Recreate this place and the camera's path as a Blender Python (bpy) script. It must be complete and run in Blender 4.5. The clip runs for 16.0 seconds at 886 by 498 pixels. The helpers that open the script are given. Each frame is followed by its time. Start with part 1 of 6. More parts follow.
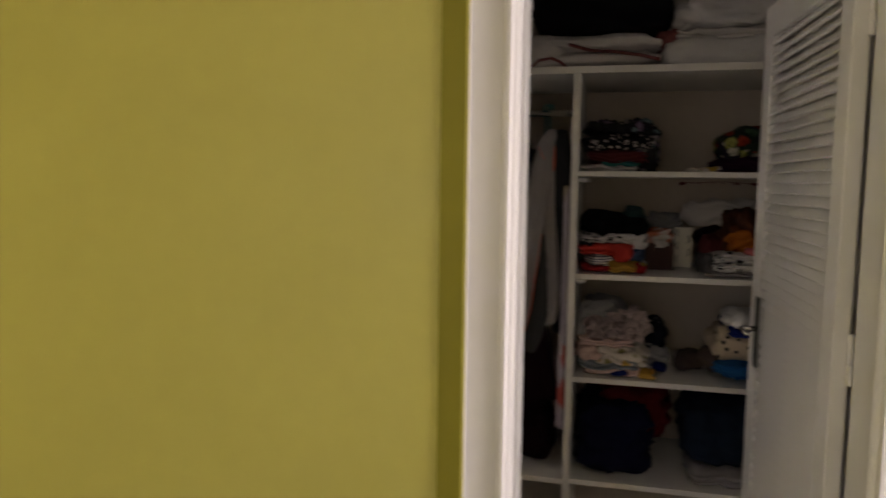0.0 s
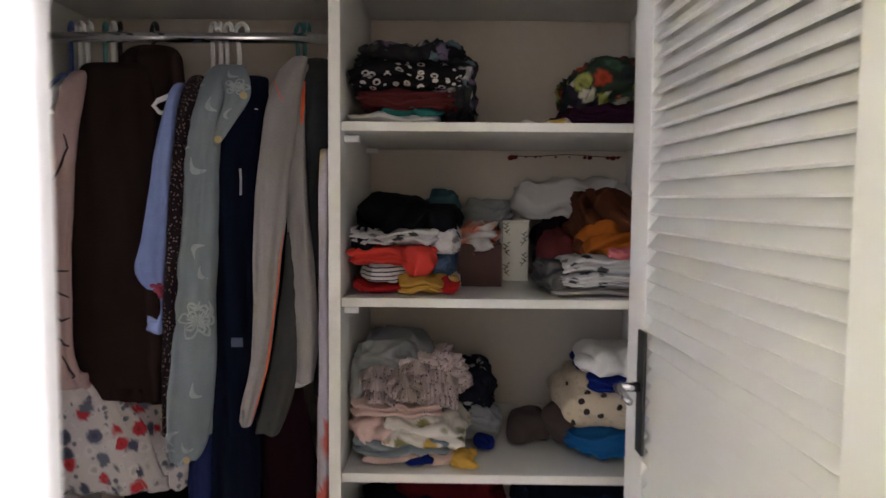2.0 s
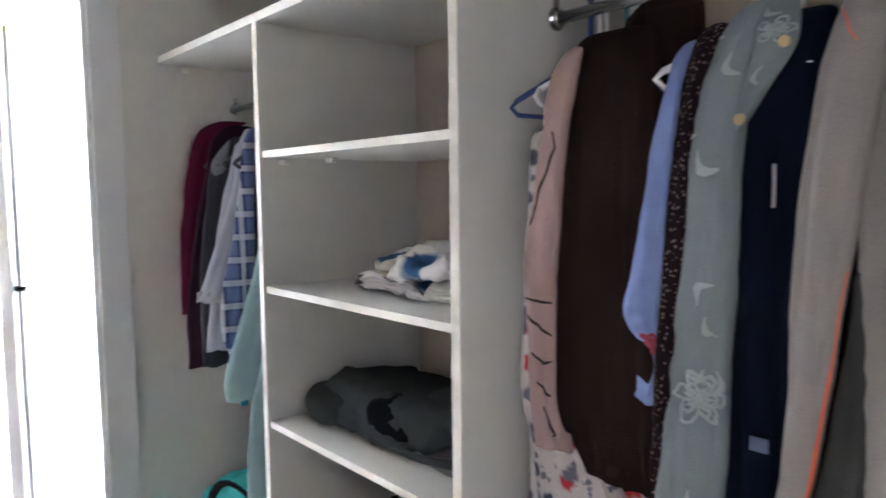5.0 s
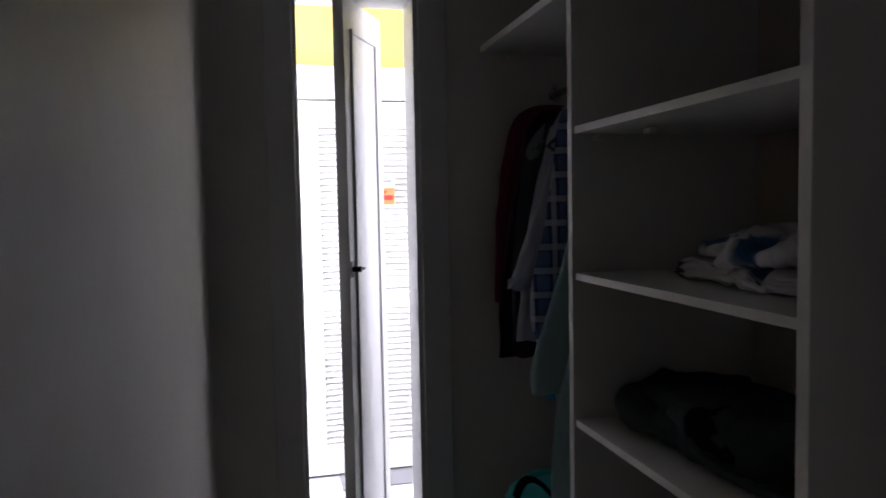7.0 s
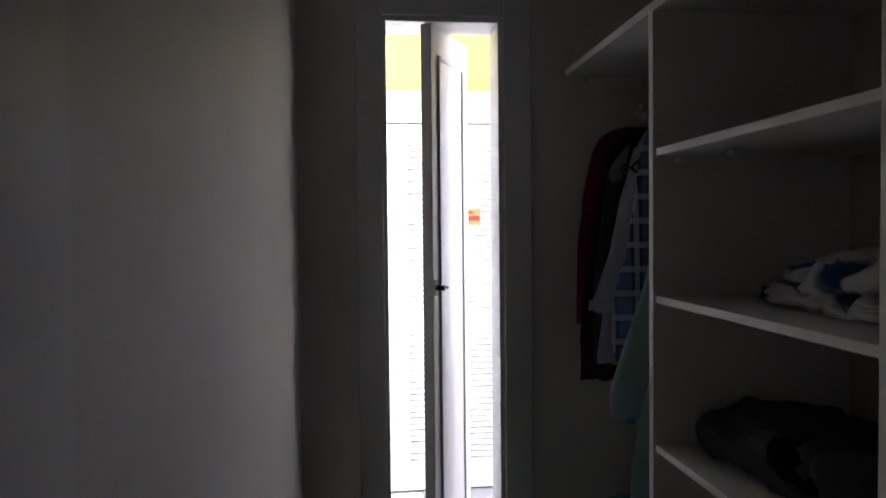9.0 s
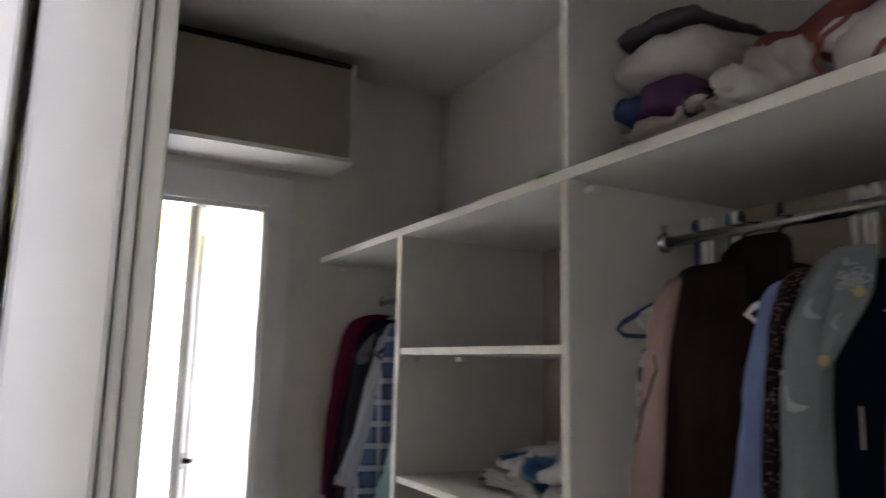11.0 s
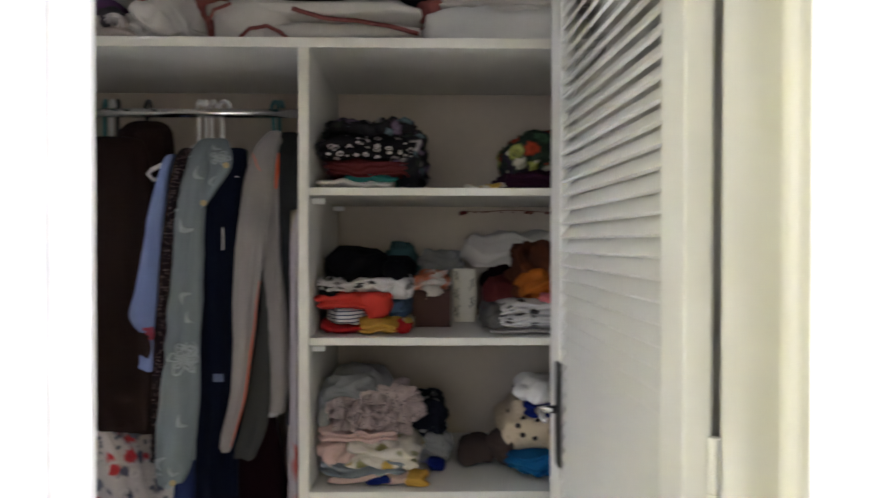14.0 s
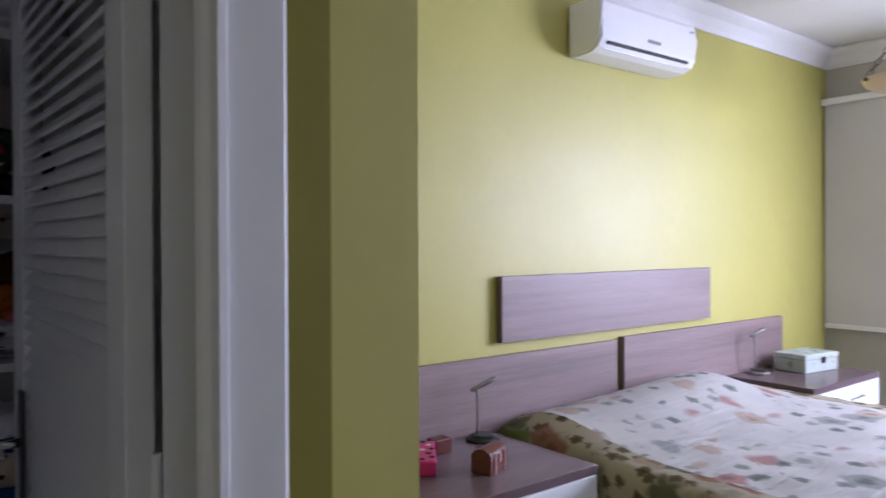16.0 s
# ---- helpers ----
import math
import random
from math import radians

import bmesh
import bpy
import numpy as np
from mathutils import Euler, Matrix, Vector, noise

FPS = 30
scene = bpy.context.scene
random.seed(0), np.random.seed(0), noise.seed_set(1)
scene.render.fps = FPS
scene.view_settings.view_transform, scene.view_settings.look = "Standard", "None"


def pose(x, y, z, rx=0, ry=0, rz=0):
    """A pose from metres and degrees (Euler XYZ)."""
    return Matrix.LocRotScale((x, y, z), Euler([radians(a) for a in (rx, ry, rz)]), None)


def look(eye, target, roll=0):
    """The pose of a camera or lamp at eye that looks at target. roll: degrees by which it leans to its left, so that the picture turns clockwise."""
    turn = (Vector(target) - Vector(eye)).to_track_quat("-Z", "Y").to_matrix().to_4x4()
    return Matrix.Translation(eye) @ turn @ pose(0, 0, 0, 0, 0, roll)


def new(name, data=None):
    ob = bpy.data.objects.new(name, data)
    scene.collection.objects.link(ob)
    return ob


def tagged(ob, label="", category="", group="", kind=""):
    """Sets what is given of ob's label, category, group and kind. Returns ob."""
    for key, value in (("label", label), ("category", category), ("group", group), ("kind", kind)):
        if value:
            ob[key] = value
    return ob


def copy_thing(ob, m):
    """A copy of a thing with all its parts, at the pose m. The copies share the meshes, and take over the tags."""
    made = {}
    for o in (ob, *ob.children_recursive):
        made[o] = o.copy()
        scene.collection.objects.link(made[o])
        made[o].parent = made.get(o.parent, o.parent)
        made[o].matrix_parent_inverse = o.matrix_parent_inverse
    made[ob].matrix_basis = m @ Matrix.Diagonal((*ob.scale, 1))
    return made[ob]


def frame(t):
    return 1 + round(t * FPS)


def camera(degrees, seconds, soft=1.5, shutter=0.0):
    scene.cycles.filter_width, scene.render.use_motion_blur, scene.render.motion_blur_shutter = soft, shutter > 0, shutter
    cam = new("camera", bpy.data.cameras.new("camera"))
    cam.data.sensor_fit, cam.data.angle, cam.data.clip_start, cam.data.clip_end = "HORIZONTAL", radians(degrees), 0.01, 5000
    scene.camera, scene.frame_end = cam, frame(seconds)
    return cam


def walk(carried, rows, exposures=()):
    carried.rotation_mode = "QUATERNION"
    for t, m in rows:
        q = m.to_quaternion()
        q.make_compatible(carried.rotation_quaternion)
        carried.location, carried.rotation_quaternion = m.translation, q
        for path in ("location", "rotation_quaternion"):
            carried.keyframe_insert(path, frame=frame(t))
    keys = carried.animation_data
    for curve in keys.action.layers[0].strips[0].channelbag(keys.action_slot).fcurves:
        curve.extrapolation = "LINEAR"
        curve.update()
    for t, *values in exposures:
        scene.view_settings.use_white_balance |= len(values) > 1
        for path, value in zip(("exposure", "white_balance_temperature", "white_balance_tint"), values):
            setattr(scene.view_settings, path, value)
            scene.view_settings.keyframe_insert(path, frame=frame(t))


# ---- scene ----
cam = camera(64.2, 16.0, shutter=0.5)
PATH = [
    (0, (0.068, -0.581, 1.506), (-0.391, 1.356, 1.318), 0.7),
    (0.5, (0.018, -0.343, 1.462), (-0.097, 1.646, 1.283), 1.2),
    (1, (0.064, -0.054, 1.418), (0.091, 1.938, 1.24), 1.1),
    (1.5, (0.127, 0.216, 1.411), (0.175, 2.208, 1.237), 1.0),
    (2, (0.18, 0.495, 1.393), (0.157, 2.49, 1.255), 0.5),
    (2.5, (0.299, 0.673, 1.426), (0.062, 2.653, 1.279), 0.5),
    (3, (0.397, 0.785, 1.425), (-0.19, 2.691, 1.269), 0.2),
    (3.5, (0.409, 0.865, 1.419), (-0.532, 2.623, 1.268), -0.0),
    (4, (0.314, 0.956, 1.426), (-0.89, 2.545, 1.269), -0.2),
    (4.5, (0.203, 1.029, 1.424), (-1.181, 2.465, 1.264), -0.5),
    (5, (0.152, 1.07, 1.424), (-1.369, 2.359, 1.265), -0.7),
    (5.2, (0.136, 1.084, 1.431), (-1.446, 2.296, 1.266), -0.9),
    (7.3, (0.014, 1.195, 1.33), (-1.941, 1.6, 1.214), -1.0),
    (7.5, (0.011, 1.197, 1.317), (-1.952, 1.565, 1.201), -1.0),
    (8, (-0.002, 1.21, 1.272), (-1.978, 1.495, 1.153), -1.1),
    (8.2, (0.001, 1.217, 1.276), (-1.979, 1.472, 1.156), -1.1),
    (10.3, (0.245, 1.125, 1.491), (-1.693, 1.563, 1.725), 0.2),
    (10.5, (0.266, 1.099, 1.497), (-1.633, 1.662, 1.771), 0.6),
    (11, (0.309, 1.032, 1.498), (-1.427, 1.971, 1.819), 1.3),
    (11.5, (0.308, 0.959, 1.483), (-1.168, 2.265, 1.824), 1.4),
    (12, (0.251, 0.847, 1.435), (-0.825, 2.497, 1.78), 1.0),
    (12.5, (0.198, 0.741, 1.405), (-0.39, 2.635, 1.659), 0.2),
    (13, (0.191, 0.58, 1.38), (-0.117, 2.554, 1.48), -0.1),
    (13.5, (0.193, 0.38, 1.372), (0.028, 2.373, 1.41), -0.2),
    (14, (0.245, 0.242, 1.42), (0.28, 2.242, 1.401), 0.1),
    (14.5, (0.253, 0.194, 1.43), (0.652, 2.153, 1.394), 0.5),
    (15, (0.274, 0.18, 1.439), (1.038, 2.028, 1.407), 0.5),
    (15.5, (0.303, 0.179, 1.446), (1.34, 1.89, 1.424), 0.0),
    (16, (0.325, 0.169, 1.447), (1.551, 1.749, 1.428), -0.2),
]
walk(cam, [(t, look(eye, target, roll)) for t, eye, target, roll in PATH],
     exposures=[(0, 0.9, 7500, 27), (0.5, 1.1, 6950, 23), (1.0, 1.5, 6400, 21), (1.6, 2.15, 6350, 23), (2.5, 3.3, 6300, 26), (3.0, 3.6, 6100, 23), (3.5, 3.8, 6000, 20), (4.5, 3.8, 5800, 20), (5.2, 2.95, 5850, 22),
                (7.3, -0.75, 5950, 26), (8.2, -0.8, 5950, 26), (10.3, 1.2, 6300, 28), (11, 2.0, 6250, 22), (12, 3.5, 6400, 18), (12.5, 3.2, 6450, 20), (13, 3.5, 6450, 16),
                (14, 2.65, 6200, 19), (14.7, 1.7, 5900, 21), (15.2, 0.72, 5600, 24), (16, -0.2, 5420, 31)])

# ---- world and lights ----
world = bpy.data.worlds.new("sky")
scene.world = world
world.use_nodes = True
wn = world.node_tree.nodes
sky = wn.new("ShaderNodeTexSky")
sky.sky_type, sky.sun_disc, sky.sun_elevation, sky.sun_rotation = "NISHITA", False, radians(66), radians(333)
world.node_tree.links.new(sky.outputs[0], wn["Background"].inputs[0])
wn["Background"].inputs[1].default_value = 0.12
sun_data = bpy.data.lights.new("sun", "SUN")
sun_data.energy, sun_data.angle, sun_data.color = 2.0, radians(0.6), (1.0, 0.95, 0.88)
sun = new("sun", sun_data)
sun.matrix_world = look((0, 0, 10), (2.0, -4.0, 0))


def area_light(name, eye, target, width, height, watts, colour):
    data = bpy.data.lights.new(name, "AREA")
    data.shape, data.size, data.size_y, data.energy, data.color = "RECTANGLE", width, height, watts, colour
    lamp = new(name, data)
    lamp.matrix_world = look(eye, target)
    return lamp


area_light("balcony_daylight", (5.60, 0.18, 1.70), (3.0, 0.75, 0.30), 1.7, 1.35, 195, (0.93, 0.965, 1.0))
# Added fill lamp; no window is known in the rear wall
area_light("bedroom_fill", (-1.25, -2.57, 1.55), (-1.25, 0, 1.5), 1.0, 1.2, 2.0, (0.94, 0.97, 1.0))
# Two added lamps brighten the hall, whose own light source is out of view
area_light("hall_fill", (-2.95, -0.14, 1.6), (-3.55, 0.9, 1.3), 0.75, 1.7, 200, (0.92, 0.98, 1.0))
area_light("hall_fill", (-3.0, 3.17, 1.6), (-3.0, 1, 1.2), 0.9, 1.7, 62, (0.94, 0.98, 1.0))

# ---- materials ----


def nodes_of(name):
    m = bpy.data.materials.new(name)
    m.use_nodes = True
    return m, m.node_tree, m.node_tree.nodes["Principled BSDF"]


def ramp(tree, source, stops, hard=False):
    r = tree.nodes.new("ShaderNodeValToRGB")
    r.color_ramp.interpolation = "CONSTANT" if hard else "LINEAR"
    for i, (at, c) in enumerate(stops):
        e = r.color_ramp.elements[i] if i < 2 else r.color_ramp.elements.new(at)
        e.position, e.color = at, (*c, 1)
    tree.links.new(source, r.inputs[0])
    return r.outputs[0]


def blend(tree, kind, factor, a, b):
    n = tree.nodes.new("ShaderNodeMix")
    n.data_type, n.blend_type = "RGBA", kind
    for sock, v in ((n.inputs[0], factor), (n.inputs[6], a), (n.inputs[7], b)):
        if isinstance(v, (int, float)):
            sock.default_value = v
        elif isinstance(v, tuple):
            sock.default_value = (*v, 1)
        else:
            tree.links.new(v, sock)
    return n.outputs[2]


def coords(tree, stretch=(1, 1, 1), offset=(0, 0, 0)):
    tc = tree.nodes.new("ShaderNodeTexCoord")
    mp = tree.nodes.new("ShaderNodeMapping")
    mp.inputs["Scale"].default_value = stretch
    mp.inputs["Location"].default_value = offset
    tree.links.new(tc.outputs["Object"], mp.inputs[0])
    return mp.outputs[0]


def noise_tex(tree, vec, scale, detail=4):
    n = tree.nodes.new("ShaderNodeTexNoise")
    n.inputs["Scale"].default_value, n.inputs["Detail"].default_value = scale, detail
    tree.links.new(vec, n.inputs["Vector"])
    return n.outputs[0]


def maths(tree, kind, a, b=None):
    n = tree.nodes.new("ShaderNodeMath")
    n.operation = kind
    for sock, v in zip(n.inputs, (a, b)):
        if isinstance(v, (int, float)):
            sock.default_value = v
        elif v is not None:
            tree.links.new(v, sock)
    return n.outputs[0]


def voronoi(tree, vec, scale, feature="F1", jitter=1.0):
    n = tree.nodes.new("ShaderNodeTexVoronoi")
    n.feature = feature
    n.inputs["Scale"].default_value, n.inputs["Randomness"].default_value = scale, jitter
    tree.links.new(vec, n.inputs["Vector"])
    return n


def finish(tree, bsdf, colour, rough, vec, var, grain, bump, metal=0.0):
    big = ramp(tree, noise_tex(tree, vec, 2.3, 3), [(0.3, (1 - var,) * 3), (0.7, (1 + var * 0.3,) * 3)])
    fine = ramp(tree, noise_tex(tree, vec, grain, 3), [(0.25, (1 - var * 0.8,) * 3), (0.75, (1.0,) * 3)])
    c = blend(tree, "MULTIPLY", 1.0, colour, big)
    c = blend(tree, "MULTIPLY", 1.0, c, fine)
    tree.links.new(c, bsdf.inputs["Base Color"])
    bsdf.inputs["Metallic"].default_value = metal
    rr = tree.nodes.new("ShaderNodeMapRange")
    rr.inputs[3].default_value, rr.inputs[4].default_value = rough * 0.85, min(1, rough * 1.15)
    tree.links.new(noise_tex(tree, vec, 9, 2), rr.inputs[0])
    tree.links.new(rr.outputs[0], bsdf.inputs["Roughness"])
    if bump:
        b = tree.nodes.new("ShaderNodeBump")
        b.inputs["Strength"].default_value, b.inputs["Distance"].default_value = bump, 0.004
        tree.links.new(noise_tex(tree, vec, grain, 4), b.inputs["Height"])
        tree.links.new(b.outputs[0], bsdf.inputs["Normal"])


def plain(name, colour, rough=0.5, var=0.06, grain=60, bump=0.05, metal=0.0, stretch=(1, 1, 1)):
    m, tree, bsdf = nodes_of(name)
    finish(tree, bsdf, colour, rough, coords(tree, stretch), var, grain, bump, metal)
    return m


def cloth(name, colour, var=0.18, rough=0.92, bump=0.35):
    m, tree, bsdf = nodes_of(name)
    finish(tree, bsdf, colour, rough, coords(tree), var, 420, bump)
    bsdf.inputs["Specular IOR Level"].default_value = 0.07
    return m


def printed(name, ground, kind, inks, scale, stretch=(1, 1, 1), size=0.3, second=None, fine=2.1):
    """Cloth with a printed pattern: rings, dots, stripes, checks, flowers."""
    m, tree, bsdf = nodes_of(name)
    vec = coords(tree, stretch)
    if kind in ("rings", "dots"):
        v = voronoi(tree, vec, scale, jitter=0.7)
        stops = [(0, ground), (size * 0.55, inks[0]), (size, ground)] if kind == "rings" else [(0, inks[0]), (size, ground)]
        col = ramp(tree, v.outputs["Distance"], stops, True)
    elif kind == "stripes":
        w = tree.nodes.new("ShaderNodeTexWave")
        w.bands_direction, w.inputs["Scale"].default_value, w.inputs["Distortion"].default_value = "Z", scale, 1.0
        tree.links.new(vec, w.inputs[0])
        col = ramp(tree, w.outputs["Fac"], [(0, ground), (1 - size, inks[0])], True)
    elif kind == "checks":
        col = ground
        for axis, ink, sc, wd in (("Z", inks[0], scale, 0.45), ("Y", inks[0], scale, 0.45), ("Z", inks[1], scale, 0.16), ("Y", inks[1], scale, 0.10)):
            w = tree.nodes.new("ShaderNodeTexWave")
            w.bands_direction, w.inputs["Scale"].default_value = axis, sc
            tree.links.new(vec, w.inputs[0])
            col = blend(tree, "MIX", 0.65, col, ramp(tree, w.outputs["Fac"], [(0, ground), (1 - wd, ink)], True)) if ink == inks[0] else \
                blend(tree, "MIX", ramp(tree, w.outputs["Fac"], [(0, (0, 0, 0)), (1 - wd, (0.7, 0.7, 0.7))], True), col, ink)
    else:
        col = ground
        layers = [(scale, size, inks)] + ([(scale * fine, size * 0.8, second)] if second else [])
        for sc, sz, colours in reversed(layers):
            warped = blend(tree, "LINEAR_LIGHT", 0.10 / sc, vec, noise_tex(tree, vec, sc * 2.5, 3))
            v = voronoi(tree, warped, sc)
            off = tree.nodes.new("ShaderNodeVectorMath")
            off.operation = "SUBTRACT"
            tree.links.new(warped, off.inputs[0]), tree.links.new(v.outputs["Position"], off.inputs[1])
            xyz = tree.nodes.new("ShaderNodeSeparateXYZ")
            tree.links.new(off.outputs[0], xyz.inputs[0])
            sep = tree.nodes.new("ShaderNodeSeparateColor")
            tree.links.new(v.outputs["Color"], sep.inputs[0])
            lean = maths(tree, "ADD", xyz.outputs[0], xyz.outputs[2])
            angle = maths(tree, "ADD", maths(tree, "ARCTAN2", xyz.outputs[1], lean), maths(tree, "MULTIPLY", sep.outputs[1], 6.0))
            reach = maths(tree, "ADD", maths(tree, "MULTIPLY", maths(tree, "COSINE", maths(tree, "MULTIPLY", angle, 5.0)), 0.11), 0.85)
            far = maths(tree, "DIVIDE", v.outputs["Distance"], maths(tree, "MULTIPLY", reach, sz * 1.45))
            stops = [(k / len(colours), c) for k, c in enumerate(colours)]
            if len(stops) == 1:
                stops.append((0.9, colours[0]))
            petals = ramp(tree, sep.outputs[0], stops, True)
            petals = blend(tree, "MULTIPLY", 0.75, petals, ramp(tree, far, [(0.0, (0.45,) * 3), (0.28, (0.6,) * 3), (0.5, (1.0,) * 3), (0.9, (0.78,) * 3)]))
            col = blend(tree, "MIX", ramp(tree, far, [(0.0, (1, 1, 1)), (0.68, (1, 1, 1)), (1.0, (0, 0, 0))]), col, petals)
    finish(tree, bsdf, col, 0.9, coords(tree), 0.15, 420, 0.3)
    bsdf.inputs["Specular IOR Level"].default_value = 0.07
    return m


WHITE_PAINT = plain("white_gloss_paint", (0.74, 0.73, 0.715), 0.36, 0.05, 14, 0.03)
CLOSET_WALL = plain("closet_wall_paint", (0.735, 0.705, 0.645), 0.55, 0.06, 30, 0.08)
CEILING_PAINT = plain("ceiling_paint", (0.80, 0.79, 0.78), 0.8, 0.04, 40, 0.05)
GREEN_PAINT = plain("green_wall_paint", (0.50, 0.46, 0.115), 0.46, 0.05, 25, 0.06)
YELLOW_PAINT = plain("yellow_wall_paint", (0.62, 0.50, 0.13), 0.5, 0.05, 25, 0.05)
MELAMINE = plain("white_melamine", (0.745, 0.73, 0.69), 0.38, 0.05, 20, 0.02)
EDGE_BAND = plain("cream_edge_band", (0.78, 0.75, 0.68), 0.45, 0.07, 50, 0.03)
BACK_PANEL = plain("beige_back_panel", (0.56, 0.48, 0.39), 0.6, 0.07, 40, 0.04)
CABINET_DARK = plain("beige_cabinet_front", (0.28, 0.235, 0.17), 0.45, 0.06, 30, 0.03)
CHROME = plain("chrome", (0.75, 0.75, 0.76), 0.22, 0.1, 60, 0.0, 1.0)
BLACK_METAL = plain("black_metal", (0.02, 0.02, 0.02), 0.4, 0.1, 60, 0.0)
GAP_SHADE = plain("gap_shade_black", (0.015, 0.015, 0.015), 0.8)
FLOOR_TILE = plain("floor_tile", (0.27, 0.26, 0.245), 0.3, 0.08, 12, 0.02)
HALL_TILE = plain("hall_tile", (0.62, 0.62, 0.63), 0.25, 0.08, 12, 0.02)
GREY_TILE = plain("grey_tile", (0.22, 0.22, 0.23), 0.35, 0.1, 14, 0.03)
HANGER_WHITE = plain("white_hanger_plastic", (0.80, 0.79, 0.76), 0.35)
HANGER_BLUE = plain("navy_hanger_plastic", (0.03, 0.06, 0.20), 0.3)
HANGER_TEAL = plain("teal_hanger_plastic", (0.05, 0.20, 0.20), 0.35)
HANGER_BLACK = plain("black_hanger_plastic", (0.02, 0.02, 0.02), 0.35)
LILAC_WOOD = plain("lilac_grey_wood", (0.295, 0.212, 0.205), 0.46, 0.28, 22, 0.05, 0.0, (0.35, 3, 9))
TOP_WOOD = plain("dark_wood_top", (0.15, 0.105, 0.115), 0.25, 0.2, 22, 0.03, 0.0, (0.5, 3, 9))
DRAWER_WHITE = plain("white_lacquer", (0.80, 0.81, 0.84), 0.2, 0.03)
AC_PLASTIC = plain("white_plastic", (0.80, 0.80, 0.81), 0.3, 0.03)
BLIND_FABRIC = plain("roller_blind_fabric", (0.60, 0.58, 0.58), 0.85, 0.05, 300, 0.1)
GREY_WALL = plain("pale_grey_wall_paint", (0.48, 0.46, 0.42), 0.55, 0.05, 25, 0.05)
GLASS = plain("window_glass", (0.9, 0.95, 0.95), 0.03)
GLASS.node_tree.nodes["Principled BSDF"].inputs["Transmission Weight"].default_value = 1.0

# ---- mesh tools ----
ORIGIN = {}


def part(name, bm, materials, parent=None, label="", smooth=False):
    """One mesh object out of bm, with its origin at the middle of its base."""
    mats = materials if isinstance(materials, (list, tuple)) else [materials]
    bmesh.ops.recalc_face_normals(bm, faces=bm.faces[:])
    lo = [min(v.co[i] for v in bm.verts) for i in range(3)]
    hi = [max(v.co[i] for v in bm.verts) for i in range(3)]
    base = Vector(((lo[0] + hi[0]) / 2, (lo[1] + hi[1]) / 2, lo[2]))
    bmesh.ops.translate(bm, vec=-base, verts=bm.verts[:])
    for f in bm.faces:
        f.smooth = smooth
    me = bpy.data.meshes.new(name)
    bm.to_mesh(me)
    bm.free()
    for m in mats:
        me.materials.append(m)
    ob = new(name, me)
    if parent:
        ob.parent = parent
        ob.location = base - ORIGIN[parent.name]
    else:
        ob.location = base
    ORIGIN[ob.name] = base
    if label:
        tagged(ob, label)
    return ob


def holder(name, x, y, z, label, category, group=""):
    ob = new(name)
    ob.location = (x, y, z)
    ob.empty_display_size = 0.05
    ORIGIN[ob.name] = Vector((x, y, z))
    return tagged(ob, label, category, group)


def box(bm, x0, x1, y0, y1, z0, z1, bevel=0.0, mi=0):
    r = bmesh.ops.create_cube(bm, size=1)
    vs = r["verts"]
    for v in vs:
        v.co = Vector(((x0 + x1) / 2 + v.co.x * (x1 - x0), (y0 + y1) / 2 + v.co.y * (y1 - y0), (z0 + z1) / 2 + v.co.z * (z1 - z0)))
    fs = {f for v in vs for f in v.link_faces}
    for f in fs:
        f.material_index = mi
    if bevel:
        es = list({e for v in vs for e in v.link_edges})
        bmesh.ops.bevel(bm, geom=es, offset=bevel, segments=2, affect="EDGES", profile=0.5)
    return bm


def boxes(*list_of, bevel=0.0):
    bm = bmesh.new()
    for b in list_of:
        box(bm, *b, bevel=bevel)
    return bm


def prism(bm, plan, z0, z1, sides=None):
    lo = [bm.verts.new((x, y, z0)) for x, y in plan]
    hi = [bm.verts.new((x, y, z1)) for x, y in plan]
    bm.faces.new(lo), bm.faces.new(hi)
    n = len(plan)
    for i in range(n):
        f = bm.faces.new((lo[i], lo[(i + 1) % n], hi[(i + 1) % n], hi[i]))
        f.material_index = sides[i] if sides else 0
    return bm


def tube(bm, pts, radii, seg=8, flat=(1, 1), fold=0.0, seed=0, cap=True):
    """A round bar or sleeve along pts; radii one number or one a point."""
    pts = [Vector(p) for p in pts]
    rs = radii if isinstance(radii, (list, tuple)) else [radii] * len(pts)
    rings = []
    side = None
    for i, p in enumerate(pts):
        d = (pts[min(i + 1, len(pts) - 1)] - pts[max(i - 1, 0)]).normalized()
        if side is None:
            side = d.orthogonal() if abs(d.z) < 0.9 else Vector((1, 0, 0))
        side = (side - d * side.dot(d)).normalized()
        other = d.cross(side)
        ring = []
        for k in range(seg):
            a = 2 * math.pi * k / seg
            r = rs[i] * (1 + fold * noise.noise(Vector((math.cos(a) * 2.2 + seed, math.sin(a) * 2.2, i * 0.16))))
            ring.append(bm.verts.new(p + side * math.cos(a) * r * flat[0] + other * math.sin(a) * r * flat[1]))
        rings.append(ring)
    for a, b in zip(rings, rings[1:]):
        for k in range(seg):
            bm.faces.new((a[k], a[(k + 1) % seg], b[(k + 1) % seg], b[k]))
    if cap:
        bm.faces.new(rings[0]), bm.faces.new(rings[-1])
    return bm


def arc(p, q, bulge, n=8):
    p, q, b = Vector(p), Vector(q), Vector(bulge)
    return [p.lerp(q, i / n) + b * (4 * (i / n) * (1 - i / n)) for i in range(n + 1)]


# ---- the setting ----


def structure(name, bm, mats, label, parent=None):
    return tagged(part(name, bm, mats, parent), label, "", "", "structure")


